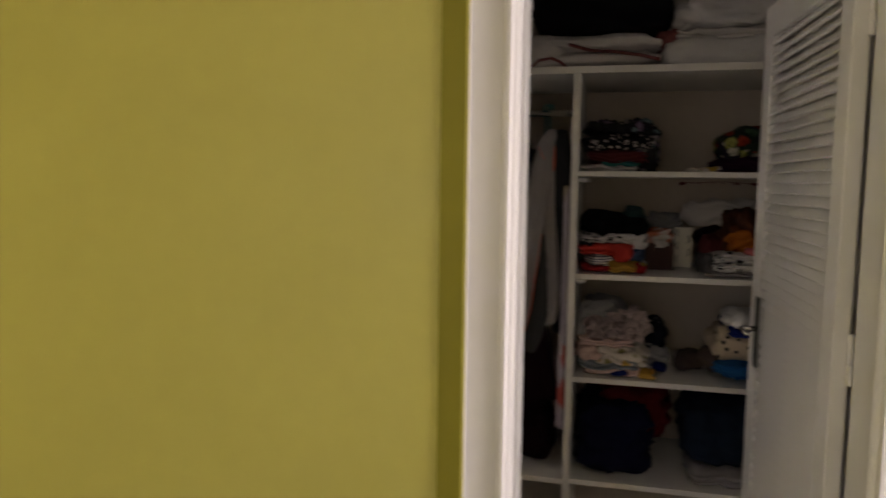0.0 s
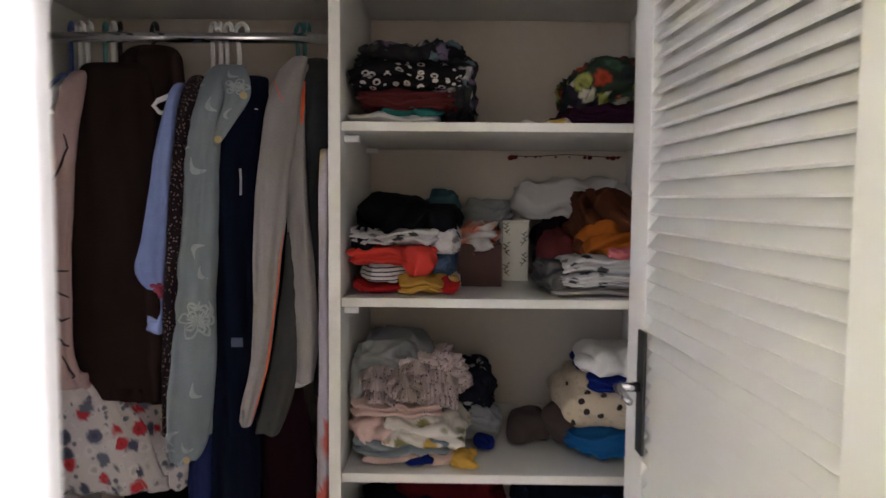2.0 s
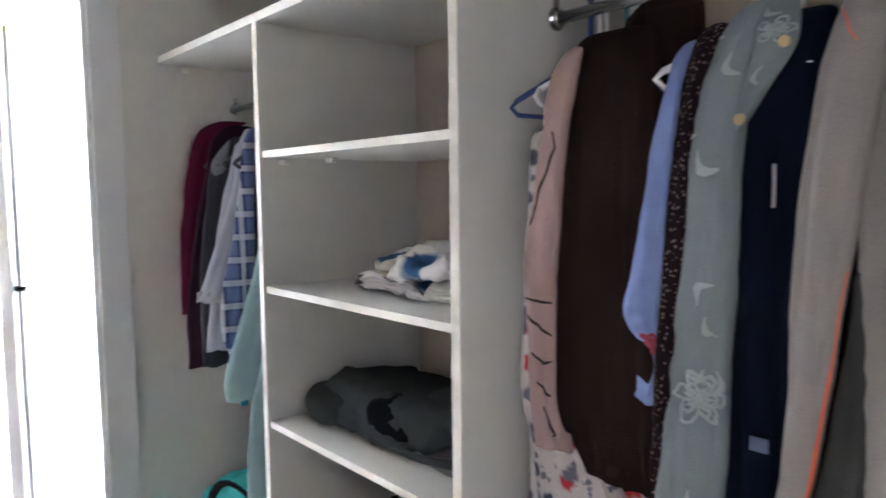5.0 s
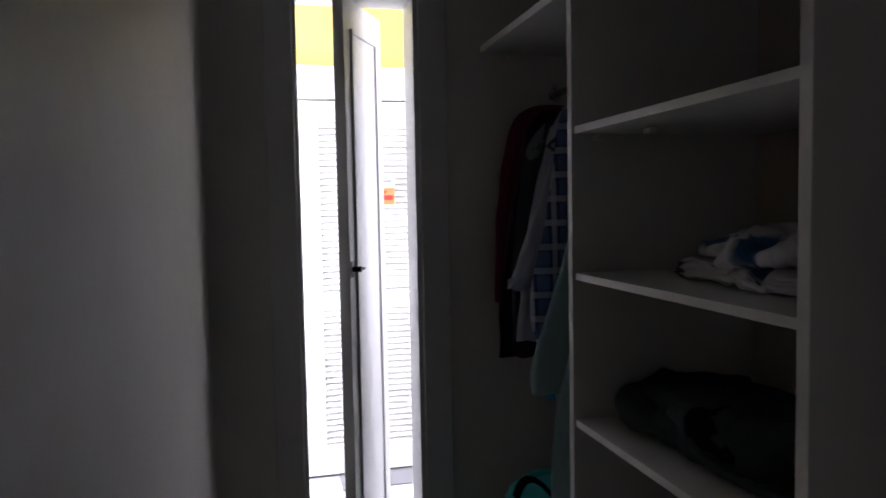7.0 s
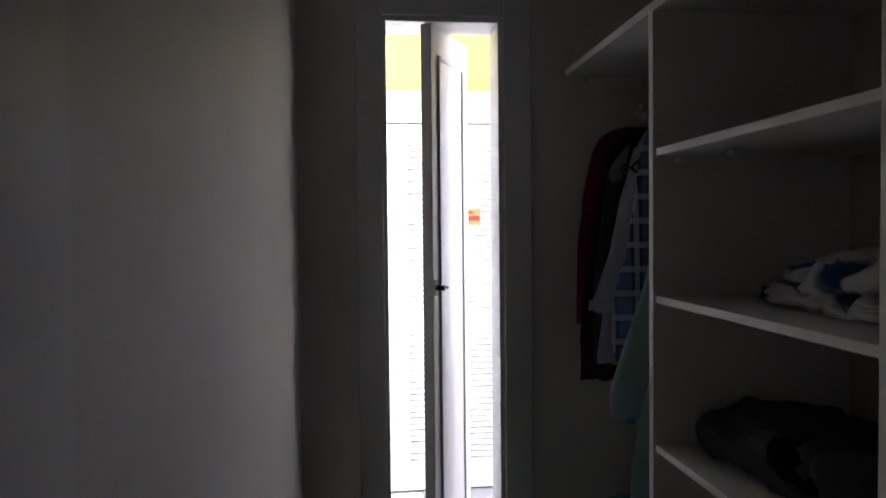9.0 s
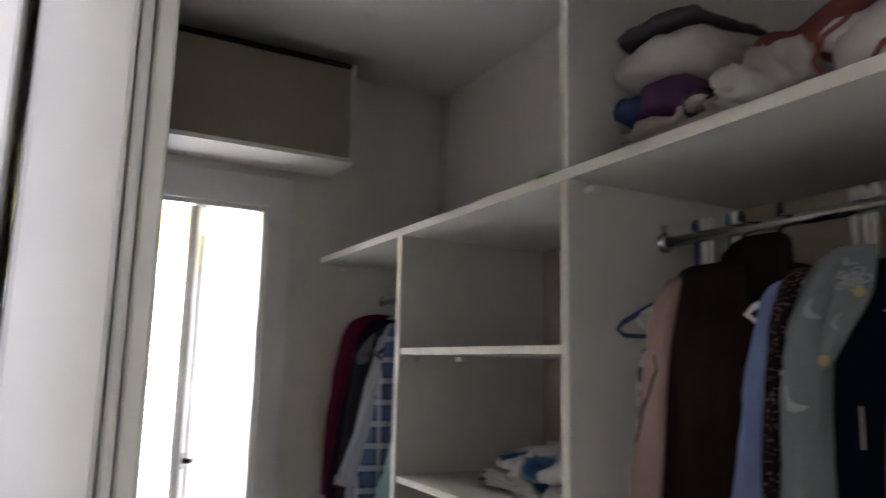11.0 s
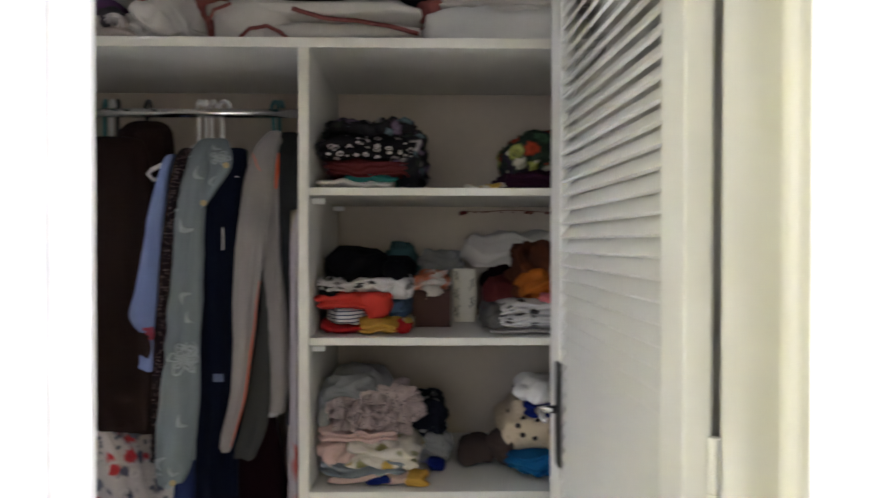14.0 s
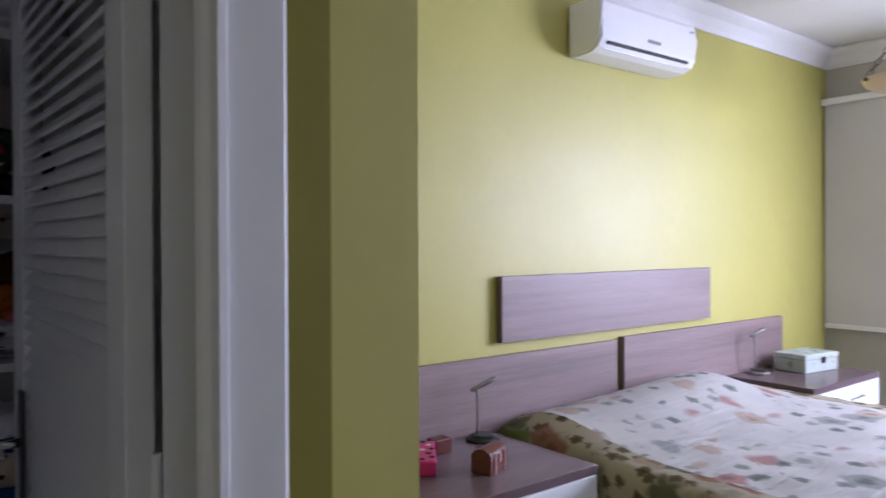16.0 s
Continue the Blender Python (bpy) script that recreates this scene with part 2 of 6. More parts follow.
TOP = 2.80
bm = bmesh.new()
prism(bm, [(-2.525, 0.862), (-0.223, 0.862), (-0.223, 0.996), (-2.525, 0.996)], 0, TOP, [1, 0, 0, 0])
prism(bm, [(0.667, 1.06), (0.652, 1.06), (0.652, 0.862), (0.825, 0.862), (0.825, 2.5), (0.667, 2.5)], 0, TOP, [0, 0, 1, 1, 0, 0])
prism(bm, [(-0.223, 0.862), (0.652, 0.862), (0.652, 0.996), (-0.223, 0.996)], 2.15, TOP, [1, 0, 0, 0])
structure("wall_closet", bm, [CLOSET_WALL, GREEN_PAINT], "painted wall round the closet, green outside and white inside")
structure("wall_closet_back", boxes((-2.525, 0.727, 2.5, 2.62, 0, TOP)), CLOSET_WALL, "white painted back wall of the closet")
structure("wall_bedroom_head", boxes((0.825, 5.74, 2.5, 2.62, 0, TOP)), GREEN_PAINT, "satin olive green bedroom wall behind the bed")
structure("wall_closet_end", boxes((-2.525, -2.405, 0.996, 1.29, 0, TOP), (-2.525, -2.405, 1.71, 2.5, 0, TOP), (-2.525, -2.405, 1.29, 1.71, 2.08, TOP)),
          CLOSET_WALL, "white closet end wall with a narrow doorway")
structure("wall_bedroom_side", boxes((5.62, 5.74, 1.0, 1.15, 0, TOP), (5.62, 5.74, 2.36, 2.5, 0, TOP), (5.62, 5.74, 1.15, 2.36, 0, 0.95), (5.62, 5.74, 1.15, 2.36, 2.30, TOP),
                                     (5.62, 5.74, -2.72, -0.95, 0, TOP), (5.62, 5.74, -0.95, 1.0, 0, 0.9), (5.62, 5.74, -0.95, 1.0, 2.4, TOP)), GREY_WALL, "pale grey bedroom wall with windows")
# The opening in this unseen wall is added for the fill lamp
structure("wall_bedroom_rear", boxes((-2.02, -1.8, -2.72, -2.6, 0, TOP), (-0.7, 5.62, -2.72, -2.6, 0, TOP), (-1.8, -0.7, -2.72, -2.6, 0, 0.9), (-1.8, -0.7, -2.72, -2.6, 2.2, TOP)),
          GREY_WALL, "unseen pale bedroom wall with an added opening")
structure("wall_bedroom_left", boxes((-2.02, -1.9, -2.6, 0.862, 0, TOP)), GREEN_PAINT, "plain green bedroom wall")
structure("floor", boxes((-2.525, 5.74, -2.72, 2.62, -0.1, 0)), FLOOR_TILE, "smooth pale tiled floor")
structure("ceiling_bedroom", boxes((-2.02, 5.74, -2.72, 0.862, TOP, 2.9), (0.825, 5.74, 0.862, 2.62, TOP, 2.9)), CEILING_PAINT, "white bedroom ceiling")
structure("ceiling_closet", boxes((-2.405, 0.667, 0.996, 2.5, 2.70, 2.9)), CEILING_PAINT, "white closet ceiling")
bm = bmesh.new()
for run in ((Vector((0.825, 2.5, 0)), Vector((5.62, 2.5, 0)), Vector((0, -1, 0))), (Vector((5.62, 2.5, 0)), Vector((5.62, -2.6, 0)), Vector((-1, 0, 0)))):
    prof = [(0, 2.675), (0.012, 2.675), (0.018, 2.70), (0.05, 2.745), (0.085, 2.77), (0.10, 2.785), (0.10, 2.80), (0, 2.80)]
    ends = []
    for p in run[:2]:
        ends.append([bm.verts.new(p + run[2] * (d + 0.003) + Vector((0, 0, z - 0.003))) for d, z in prof])
    for k in range(len(prof)):
        bm.faces.new((ends[0][k], ends[0][(k + 1) % 8], ends[1][(k + 1) % 8], ends[1][k]))
    bm.faces.new(ends[0]), bm.faces.new(ends[1])
structure("crown_moulding", bm, CEILING_PAINT, "white plaster crown moulding under the ceiling")

# hall beyond the end wall
structure("wall_hall_far", boxes((-3.75, -3.63, -0.32, 3.32, 0, TOP), (-3.63, -3.53, -0.2, 3.2, 2.04, TOP)), YELLOW_PAINT, "yellow hall wall above the louvred doors")
structure("wall_hall_near", boxes((-2.545, -2.53, -0.2, 1.29, 0, TOP), (-2.545, -2.53, 1.71, 3.2, 0, TOP), (-2.545, -2.53, 1.29, 1.71, 2.08, TOP)), CLOSET_WALL, "white hall wall")
# Both openings are made up to hold the added hall lamps
structure("wall_hall_end", boxes(*[(x0, x1, y, y + 0.12, z0, z1) for y in (-0.32, 3.2) for x0, x1, z0, z1 in ((-3.75, -2.53, 0, 0.7), (-3.75, -2.53, 2.5, TOP), (-3.75, -3.5, 0.7, 2.5))]), CLOSET_WALL, "unseen hall end walls with an added opening in each")
structure("floor_hall", boxes((-3.75, -2.53, -0.32, 3.32, -0.1, -0.002)), HALL_TILE, "pale tiled hall floor")
structure("ceiling_hall", boxes((-3.75, -2.53, -0.32, 3.32, TOP, 2.9)), CEILING_PAINT, "white hall ceiling")
structure("hall_threshold", boxes((-3.53, -3.30, 1.50, 3.0, 0, 0.004)), GREY_TILE, "grey stone strip at the foot of the louvred doors")


def casing(name, bm_parts, label):
    root = tagged(new(name), label, "", "", "structure")
    ORIGIN[root.name] = Vector((0, 0, 0))
    for n, b in bm_parts:
        part(n, b, WHITE_PAINT, root)
    return root


# closet doorway: moulded casing, jambs and stop
def moulded(x0, x1, y, z0, z1, inner):
    """An upright of casing whose bead stands on the inner side."""
    bm = bmesh.new()
    s = 1 if inner > 0 else -1
    a, b = (x0, x1) if s > 0 else (x1, x0)
    w = abs(x1 - x0)
    plan = [(a, y + 0.05), (a, y + 0.006), (a + s * 0.006, y), (a + s * w * 0.70, y + 0.002), (a + s * w * 0.74, y - 0.006), (a + s * w * 0.84, y - 0.007),
            (a + s * w * 0.88, y + 0.006), (b - s * 0.004, y + 0.010), (b, y + 0.016), (b, y + 0.05)]
    return prism(bm, plan, z0, z1)


casing("door_frame_closet", [
    ("casing", moulded(-0.229, -0.122, 0.870, 0, 2.15, 1)),
    ("casing", moulded(0.559, 0.652, 0.852, 0, 2.15, -1)),
    ("casing", boxes((-0.122, 0.559, 0.855, 0.90, 2.07, 2.15), bevel=0.004)),
    ("jamb", boxes((-0.221, -0.114, 0.925, 1.0, 0, 2.10), bevel=0.003)),
    ("jamb", boxes((0.574, 0.651, 0.903, 1.036, 0, 2.10), bevel=0.003)),
    ("jamb", boxes((-0.114, 0.574, 0.903, 1.06, 2.055, 2.10), bevel=0.003)),
    ("architrave", boxes((-0.262, -0.137, 1.0055, 1.059, 0, 2.13), bevel=0.004)),
    ("architrave_bead", boxes((-0.262, -0.145, 1.0595, 1.068, 0, 2.13), (-0.262, -0.152, 1.0685, 1.083, 0, 2.13), bevel=0.003)),
    ("strike_plate", boxes((-0.1145, -0.1125, 0.955, 0.985, 0.99, 1.09)))],
    "white gloss painted door casing with a rounded bead")
# Shade beside the casing is coloured in as flat strips of darker olive
OLIVE_SHADE = plain("olive_shade_strip", (0.215, 0.19, 0.006), 0.62, 0.06, 25, 0.04)
structure("casing_shade", boxes((-0.281, -0.2292, 0.858, 0.8618, 0, 2.20)), OLIVE_SHADE, "flat darker olive strip for the shade beside the door casing")
structure("casing_shade", boxes((0.6522, 0.704, 0.858, 0.8618, 0, 2.20)), OLIVE_SHADE, "flat darker olive strip for the shade beside the door casing")
# end doorway
casing("door_frame_hall", [
    ("casing", boxes((-2.405, -2.385, 1.195, 1.288, 0, 2.21), bevel=0.004)),
    ("casing", boxes((-2.405, -2.385, 1.712, 1.812, 0, 2.21), bevel=0.004)),
    ("casing", boxes((-2.405, -2.383, 1.288, 1.712, 2.085, 2.21), bevel=0.004)),
    ("jamb", boxes((-2.56, -2.395, 1.285, 1.302, 0, 2.08), bevel=0.003)),
    ("jamb", boxes((-2.56, -2.395, 1.695, 1.715, 0, 2.08), bevel=0.003)),
    ("jamb", boxes((-2.56, -2.395, 1.302, 1.695, 2.066, 2.084), bevel=0.003))],
    "white painted flat door casing of a narrow doorway")


def window(name, axis_x, y0, y1, z0, z1, label, depth=0.06):
    root = tagged(new(name), label, "", "", "structure")
    ORIGIN[root.name] = Vector((0, 0, 0))
    w = 0.05
    x0, x1 = axis_x, axis_x + depth
    part("window_frame", boxes((x0, x1, y0, y0 + w, z0, z1), (x0, x1, y1 - w, y1, z0, z1), (x0, x1, y0 + w, y1 - w, z0, z0 + w), (x0, x1, y0 + w, y1 - w, z1 - w, z1),
                               (x0, x1, (y0 + y1) / 2 - 0.03, (y0 + y1) / 2 + 0.03, z0 + w, z1 - w), bevel=0.004), WHITE_PAINT, root)
    for a, b in ((y0 + w, (y0 + y1) / 2 - 0.03), ((y0 + y1) / 2 + 0.03, y1 - w)):
        p = part("pane", boxes((x0 + 0.03, x0 + 0.035, a, b, z0 + w, z1 - w)), GLASS, root)
        p.visible_shadow = False
    return root


window("window_1", 5.66, 1.15, 2.36, 0.95, 2.30, "white framed window behind a roller blind")
window("window_2", 5.66, -0.95, 1.0, 0.9, 2.4, "large white framed balcony window")

from mathutils.bvhtree import BVHTree

# ---- closet: built-in shelving ----
PANELS = [(-1.660, -1.635, 0, 1.885), (-0.852, -0.826, 0, 1.885), (-0.852, -0.826, 1.911, 2.70), (-0.072, -0.047, 0, 1.885)]
SHELF_T = 0.019


def edged(x0, x1, y0, y1, z0, z1, front=True):
    bm = boxes((x0, x1, y0, y1, z0, z1), bevel=0.0015)
    for f in bm.faces:
        f.material_index = 1 if f.calc_center_median().y < y0 + 0.002 else 0
    return bm


shelving = holder("wardrobe_shelving", -0.9, 2.2, 0, "white melamine built-in wardrobe with open shelves and hanging bays", "wardrobe")
for x0, x1, z0, z1 in PANELS:
    part("upright", edged(x0, x1, 1.938, 2.478, z0, z1), [MELAMINE, EDGE_BAND], shelving)
part("top_shelf", edged(-2.403, 0.665, 1.94, 2.478, 1.886, 1.910), [MELAMINE, EDGE_BAND], shelving)
for x0, x1, heights in ((-0.046, 0.664, (0.425, 0.805, 1.178, 1.540)), (-1.634, -0.853, (0.405, 0.783, 1.162, 1.531)), (-0.825, -0.073, (0.420,))):
    for z in heights:
        part("shelf", edged(x0, x1, 1.945, 2.476, z + 0.0115 - SHELF_T, z + 0.0115), [MELAMINE, EDGE_BAND], shelving)
for x0, x1, z1 in ((-0.046, 0.665, 1.885), (-0.825, -0.073, 1.885), (-1.634, -0.853, 1.885)):
    part("back_panel", boxes((x0, x1, 2.477, 2.486, 0, z1)), BACK_PANEL, shelving, "beige hardboard back")
for x, y, z in ((-0.030, 1.99, 1.513), (-0.030, 2.36, 1.513), (-0.030, 1.99, 1.151), (-1.45, 2.05, 1.505), (-0.81, 1.99, 1.858), (-1.61, 2.0, 1.505), (-2.39, 2.03, 1.862)):
    part("shelf_bracket", boxes((x - 0.016, x + 0.016, y - 0.01, y + 0.01, z, z + 0.014), bevel=0.003), HANGER_WHITE, shelving)
part("trim_strip", boxes((-2.40, -2.385, 2.485, 2.499, 1.92, 2.69)), EDGE_BAND, shelving)


def rod(name, x0, x1, y, z, label):
    root = holder(name, (x0 + x1) / 2, y, z, label, "clothes rod")
    part("bar", tube(bmesh.new(), [(x0 + 0.004, y, z), (x1 - 0.004, y, z)], 0.0125, 14), CHROME, root, smooth=True)
    for x, s in ((x0, 1), (x1, -1)):
        bm = tube(bmesh.new(), [(x, y, z), (x + s * 0.004, y, z), (x + s * 0.004, y, z), (x + s * 0.016, y, z)], [0.024, 0.024, 0.017, 0.017], 14)
        box(bm, min(x, x + s * 0.004), max(x, x + s * 0.004), y - 0.008, y + 0.008, z, z + 0.042, 0.001)
        part("flange", bm, CHROME, root)


rod("clothes_rod", -0.825, -0.073, 2.207, 1.775, "chrome clothes rod with round end flanges")
rod("clothes_rod", -2.404, -1.661, 2.22, 1.745, "chrome clothes rod in the end hanging bay")


def hanger(x, y, z, mat, colour, turn=0.0, span=0.40, dip=0.12, twist=35):
    """A plastic hanger that hangs on the rod at (x, y, z); its arms run across the rod."""
    bm = bmesh.new()
    hook = [(0, 0.012, -0.10), (0, 0.006, -0.06)]
    for k in range(11):
        a = radians(-60 + k * 24)
        hook.append((0, 0.021 * math.cos(a), 0.0035 + 0.021 * math.sin(a)))
    tube(bm, hook, 0.0056, 8)
    bmesh.ops.rotate(bm, verts=bm.verts[:], cent=(0, 0, 0), matrix=Matrix.Rotation(radians(twist), 3, "Z"))
    h = span / 2
    pts = [(0, -h, -0.10 - dip), (0, -h * 0.55, -0.10 - dip * 0.52), (0, -0.05, -0.108), (0, 0, -0.098), (0, 0.05, -0.108), (0, h * 0.55, -0.10 - dip * 0.52), (0, h, -0.10 - dip)]
    tube(bm, pts, 0.0055, 8)
    low = [(0, -h, -0.10 - dip), (0, -h - 0.012, -0.112 - dip), (0, -h + 0.004, -0.124 - dip), (0, 0, -0.122 - dip), (0, h - 0.004, -0.124 - dip), (0, h + 0.012, -0.112 - dip), (0, h, -0.10 - dip)]
    tube(bm, low, 0.0045, 8)
    bmesh.ops.rotate(bm, verts=bm.verts[:], cent=(0, 0, 0), matrix=Matrix.Rotation(radians(turn), 3, "Z"))
    bmesh.ops.translate(bm, verts=bm.verts[:], vec=(x, y, z + 0.009))
    ob = part("clothes_hanger", bm, mat, None, smooth=True)
    return tagged(ob, colour + " plastic clothes hanger hooked on the rod", "clothes hanger", "hangers in the wardrobe")


def hung_body(x, yc, half, z_top, z_bot, thick, seed, flare=1.1, drop=0.075, neck=0.06, folds=0.5, lean=0.0, wave=0.006, rows=46, seg=72):
    """The body of a hung garment: a flat tube with sloping shoulders and folds that deepen downwards."""
    bm = bmesh.new()
    rings = []
    for i in range(rows + 1):
        v = i / rows
        z = z_top + (z_bot - z_top) * v ** 1.15
        d = z_top - z
        w = half * (min(1.0, neck / half + (1 - neck / half) * min(1, d / drop) ** 0.8)) * (1 + (flare - 1) * v)
        t = thick * (0.35 + 0.65 * min(1, d / 0.12)) * (1 + 0.35 * v)
        ring = []
        for k in range(seg):
            a = 2 * math.pi * k / seg
            c, s = math.cos(a), math.sin(a)
            yy = yc + w * math.copysign(abs(c) ** 0.8, c)
            n = noise.noise(Vector((yy * 9 + seed * 3.1, math.copysign(1.5, s), z * 1.3 + seed)))
            m = noise.noise(Vector((yy * 22 + seed, math.copysign(4.5, s), z * 3.0)))
            deep = min(1, d / 0.25)
            xx = x + t * math.copysign(abs(s) ** 0.7, s) * (1 + folds * (n + 0.5 * m) * deep) + lean * v
            pleat = noise.noise(Vector((yy * 17 + seed * 2.3, seed, z * 0.7))) + 0.5 * noise.noise(Vector((yy * 37 + seed, 3, z * 1.6)))
            xx += (wave + 0.55 * t) * pleat * deep
            xx += 0.006 * noise.noise(Vector((yy * 6, seed, z * 14))) * deep
            ring.append(bm.verts.new((xx, yy, z + (0.012 * noise.noise(Vector((yy * 8, seed, 1))) if i == rows else 0))))
        rings.append(ring)
    for a, b in zip(rings, rings[1:]):
        for k in range(seg):
            bm.faces.new((a[k], a[(k + 1) % seg], b[(k + 1) % seg], b[k]))
    bm.faces.new(rings[0]), bm.faces.new(rings[-1])
    return bm


def sleeve(x, y, z_top, z_bot, width, seed, dy=0.0, dx=0.0, flat=0.45, cuff=0.8, n=44, fold=0.5, seg=28):
    """A sleeve that hangs from the shoulder: flattened, creased across at the elbow, gathered at its cuff."""
    bm = bmesh.new()
    rings = []
    for i in range(n + 1):
        v = i / n
        cx = x + dx * v + 0.014 * noise.noise(Vector((seed, v * 2.6, 0)))
        cy = y + dy * v - 0.012 * math.sin(v * 3) + 0.016 * noise.noise(Vector((seed + 7, v * 3.0, 0)))
        r = width * (0.55 + 0.45 * min(1, v * 6)) * (1 + (cuff - 1) * v) * (0.9 if v > 0.93 else 1.0)
        ring = []
        for k in range(seg):
            a = 2 * math.pi * k / seg
            c, s = math.cos(a), math.sin(a)
            w = noise.noise(Vector((c * 1.6 + seed, s * 1.6, v * 3.2))) + 0.6 * noise.noise(Vector((c * 2.5, s * 2.5 + seed, v * 13)))
            rr = r * (1 + fold * 0.75 * w)
            z = z_top + (z_bot - z_top) * v + 0.012 * s * v + 0.010 * noise.noise(Vector((c * 2, s * 2 + seed, 9))) * v
            ring.append(bm.verts.new((cx + s * rr * flat, cy + c * rr, z)))
        rings.append(ring)
    for a, b in zip(rings, rings[1:]):
        for k in range(seg):
            bm.faces.new((a[k], a[(k + 1) % seg], b[(k + 1) % seg], b[k]))
    bm.faces.new(rings[0]), bm.faces.new(rings[-1])
    return bm


def garment(name, label, x, yc, half, z_top, z_bot, thick, mat, seed, sleeves=(), extras=(), group="clothes on the rod", **more):
    root = holder(name, x, yc, z_bot, label, name.replace("_", " "), group)
    part("body", hung_body(x, yc, half, z_top, z_bot, thick, seed, **more), mat, root, smooth=True)
    for sl in sleeves:
        part("sleeve", sleeve(*sl[:-1], **sl[-1]) if isinstance(sl[-1], dict) else sleeve(*sl), mat, root, smooth=True)
    for n, b, m, l in extras:
        part(n, b, m, root, l, smooth=True)
    return root


class Drape:
    """Hanging cloth along a path of (x, y, z, half width): flattened, rounded at its top, with lengthwise folds and cross creases."""

    def __init__(self, path, thick, seed, fold=1.0, crease=1.0, ragged=0.012):
        self.path, self.thick, self.seed, self.fold, self.crease, self.ragged = [Vector(p) for p in path], thick, seed, fold, crease, ragged

    def along(self, v):
        n = len(self.path) - 1
        f = min(max(v, 0), 1) * n
        i = min(int(f), n - 1)
        t = f - i
        p0, p1, p2, p3 = (self.path[max(0, min(n, i + k))] for k in (-1, 0, 1, 2))
        return 0.5 * (2 * p1 + (p2 - p0) * t + (2 * p0 - 5 * p1 + 4 * p2 - p3) * t * t + (3 * p1 - p0 - 3 * p2 + p3) * t ** 3)

    def skin(self, v, a, inset=0.0):
        c = self.along(v)
        close = math.sqrt(max(0.0, 1 - (1 - min(1, v / 0.05)) ** 2))
        w = (c.w - inset) * (0.35 + 0.65 * close)
        t = (self.thick - inset) * (0.15 + 0.85 * close) * (0.7 + 0.3 * min(1, v * 4))
        co, si = math.cos(a), math.sin(a)
        x = c.x + w * math.copysign(abs(co) ** 0.85, co)
        y = c.y + t * math.copysign(abs(si) ** 0.8, si)
        z = c.z
        s = self.seed
        u = co * c.w
        long_ = noise.noise(Vector((u * 34 + s * 3.3, si, z * 2.2))) + 0.5 * noise.noise(Vector((u * 80 + s, si * 2, z * 4)))
        q = Vector((u * 13 + z * 9 + s, si * 0.8, z * 17 - u * 10))
        cross = 0.35 - abs(noise.noise(q)) * 1.6 + 0.4 * (0.3 - abs(noise.noise(q * 2.3)) * 1.5)
        amt = self.thick * (0.55 * self.fold * long_ * min(1, v * 3) + 0.42 * self.crease * cross)
        y += amt * si * (1 if si < 0 else 0.5)
        x += 0.10 * c.w * noise.noise(Vector((s, co, z * 9))) * min(1, v * 5) + 0.18 * amt * co
        z += (0.004 * si + self.ragged * noise.noise(Vector((u * 30, s, 2)))) * max(0, v - 0.9) * 10
        return Vector((x, y, z))

    def mesh(self, rows=64, seg=44):
        bm = bmesh.new()
        rings = [[bm.verts.new(self.skin(i / rows, 2 * math.pi * k / seg)) for k in range(seg)] for i in range(rows + 1)]
        inner = [self.skin(1.0, 2 * math.pi * k / seg, 0.003) for k in range(seg)]
        rings.append([bm.verts.new(p) for p in inner])
        rings.append([bm.verts.new(p + Vector((0, 0, 0.03))) for p in inner])
        for a, b in zip(rings, rings[1:]):
            for k in range(seg):
                bm.faces.new((a[k], a[(k + 1) % seg], b[(k + 1) % seg], b[k]))
        bm.faces.new(rings[0]), bm.faces.new(rings[-1])
        return bm

    def on(self, v, u, lift=0.0005):
        """A point on the front of the cloth, u from -1 (one edge) to 1 (the other)."""
        a = -math.acos(max(-1, min(1, u)))
        return self.skin(v, a) + Vector((0, -lift, 0))

    def stroke(self, bm, pts, radius):
        """A printed or stitched line over the front of the cloth, through (v, u) places."""
        fine = []
        for (v0, u0), (v1, u1) in zip(pts, pts[1:]):
            fine += [self.on(v0 + (v1 - v0) * k / 6, u0 + (u1 - u0) * k / 6) for k in range(6)]
        fine.append(self.on(*pts[-1]))
        n = len(fine) - 1
        return tube(bm, fine, [radius * (0.45 + 0.55 * math.sin(math.pi * (k + 0.6) / (n + 1.2))) for k in range(n + 1)], 5)

    def flower(self, bm, v, u, size, petals=5, radius=0.0011):
        """A flower in outline, size in metres."""
        c = self.along(v)
        run = (self.along(min(1, v + 0.05)) - self.along(max(0, v - 0.05))).length / 0.1
        for k in range(petals):
            a0 = 2 * math.pi * (k + 0.15 * math.sin(k * 5)) / petals
            pts = []
            for j in range(9):
                a = a0 + (j - 4) / 4 * math.pi / petals * 0.95
                r = size * (0.30 + 0.62 * math.sin(math.pi * j / 8) ** 0.6 + 0.16 * noise.noise(Vector((j * 0.7, k * 3.1, size * 90))))
                pts.append((v + r * math.sin(a) / run, max(-0.98, min(0.98, u + r * math.cos(a) / c.w))))
            self.stroke(bm, pts, radius)
            self.stroke(bm, [(v, u), (v + size * 0.6 * math.sin(a0) / run, max(-0.98, min(0.98, u + size * 0.6 * math.cos(a0) / c.w)))], radius * 0.8)
        return bm

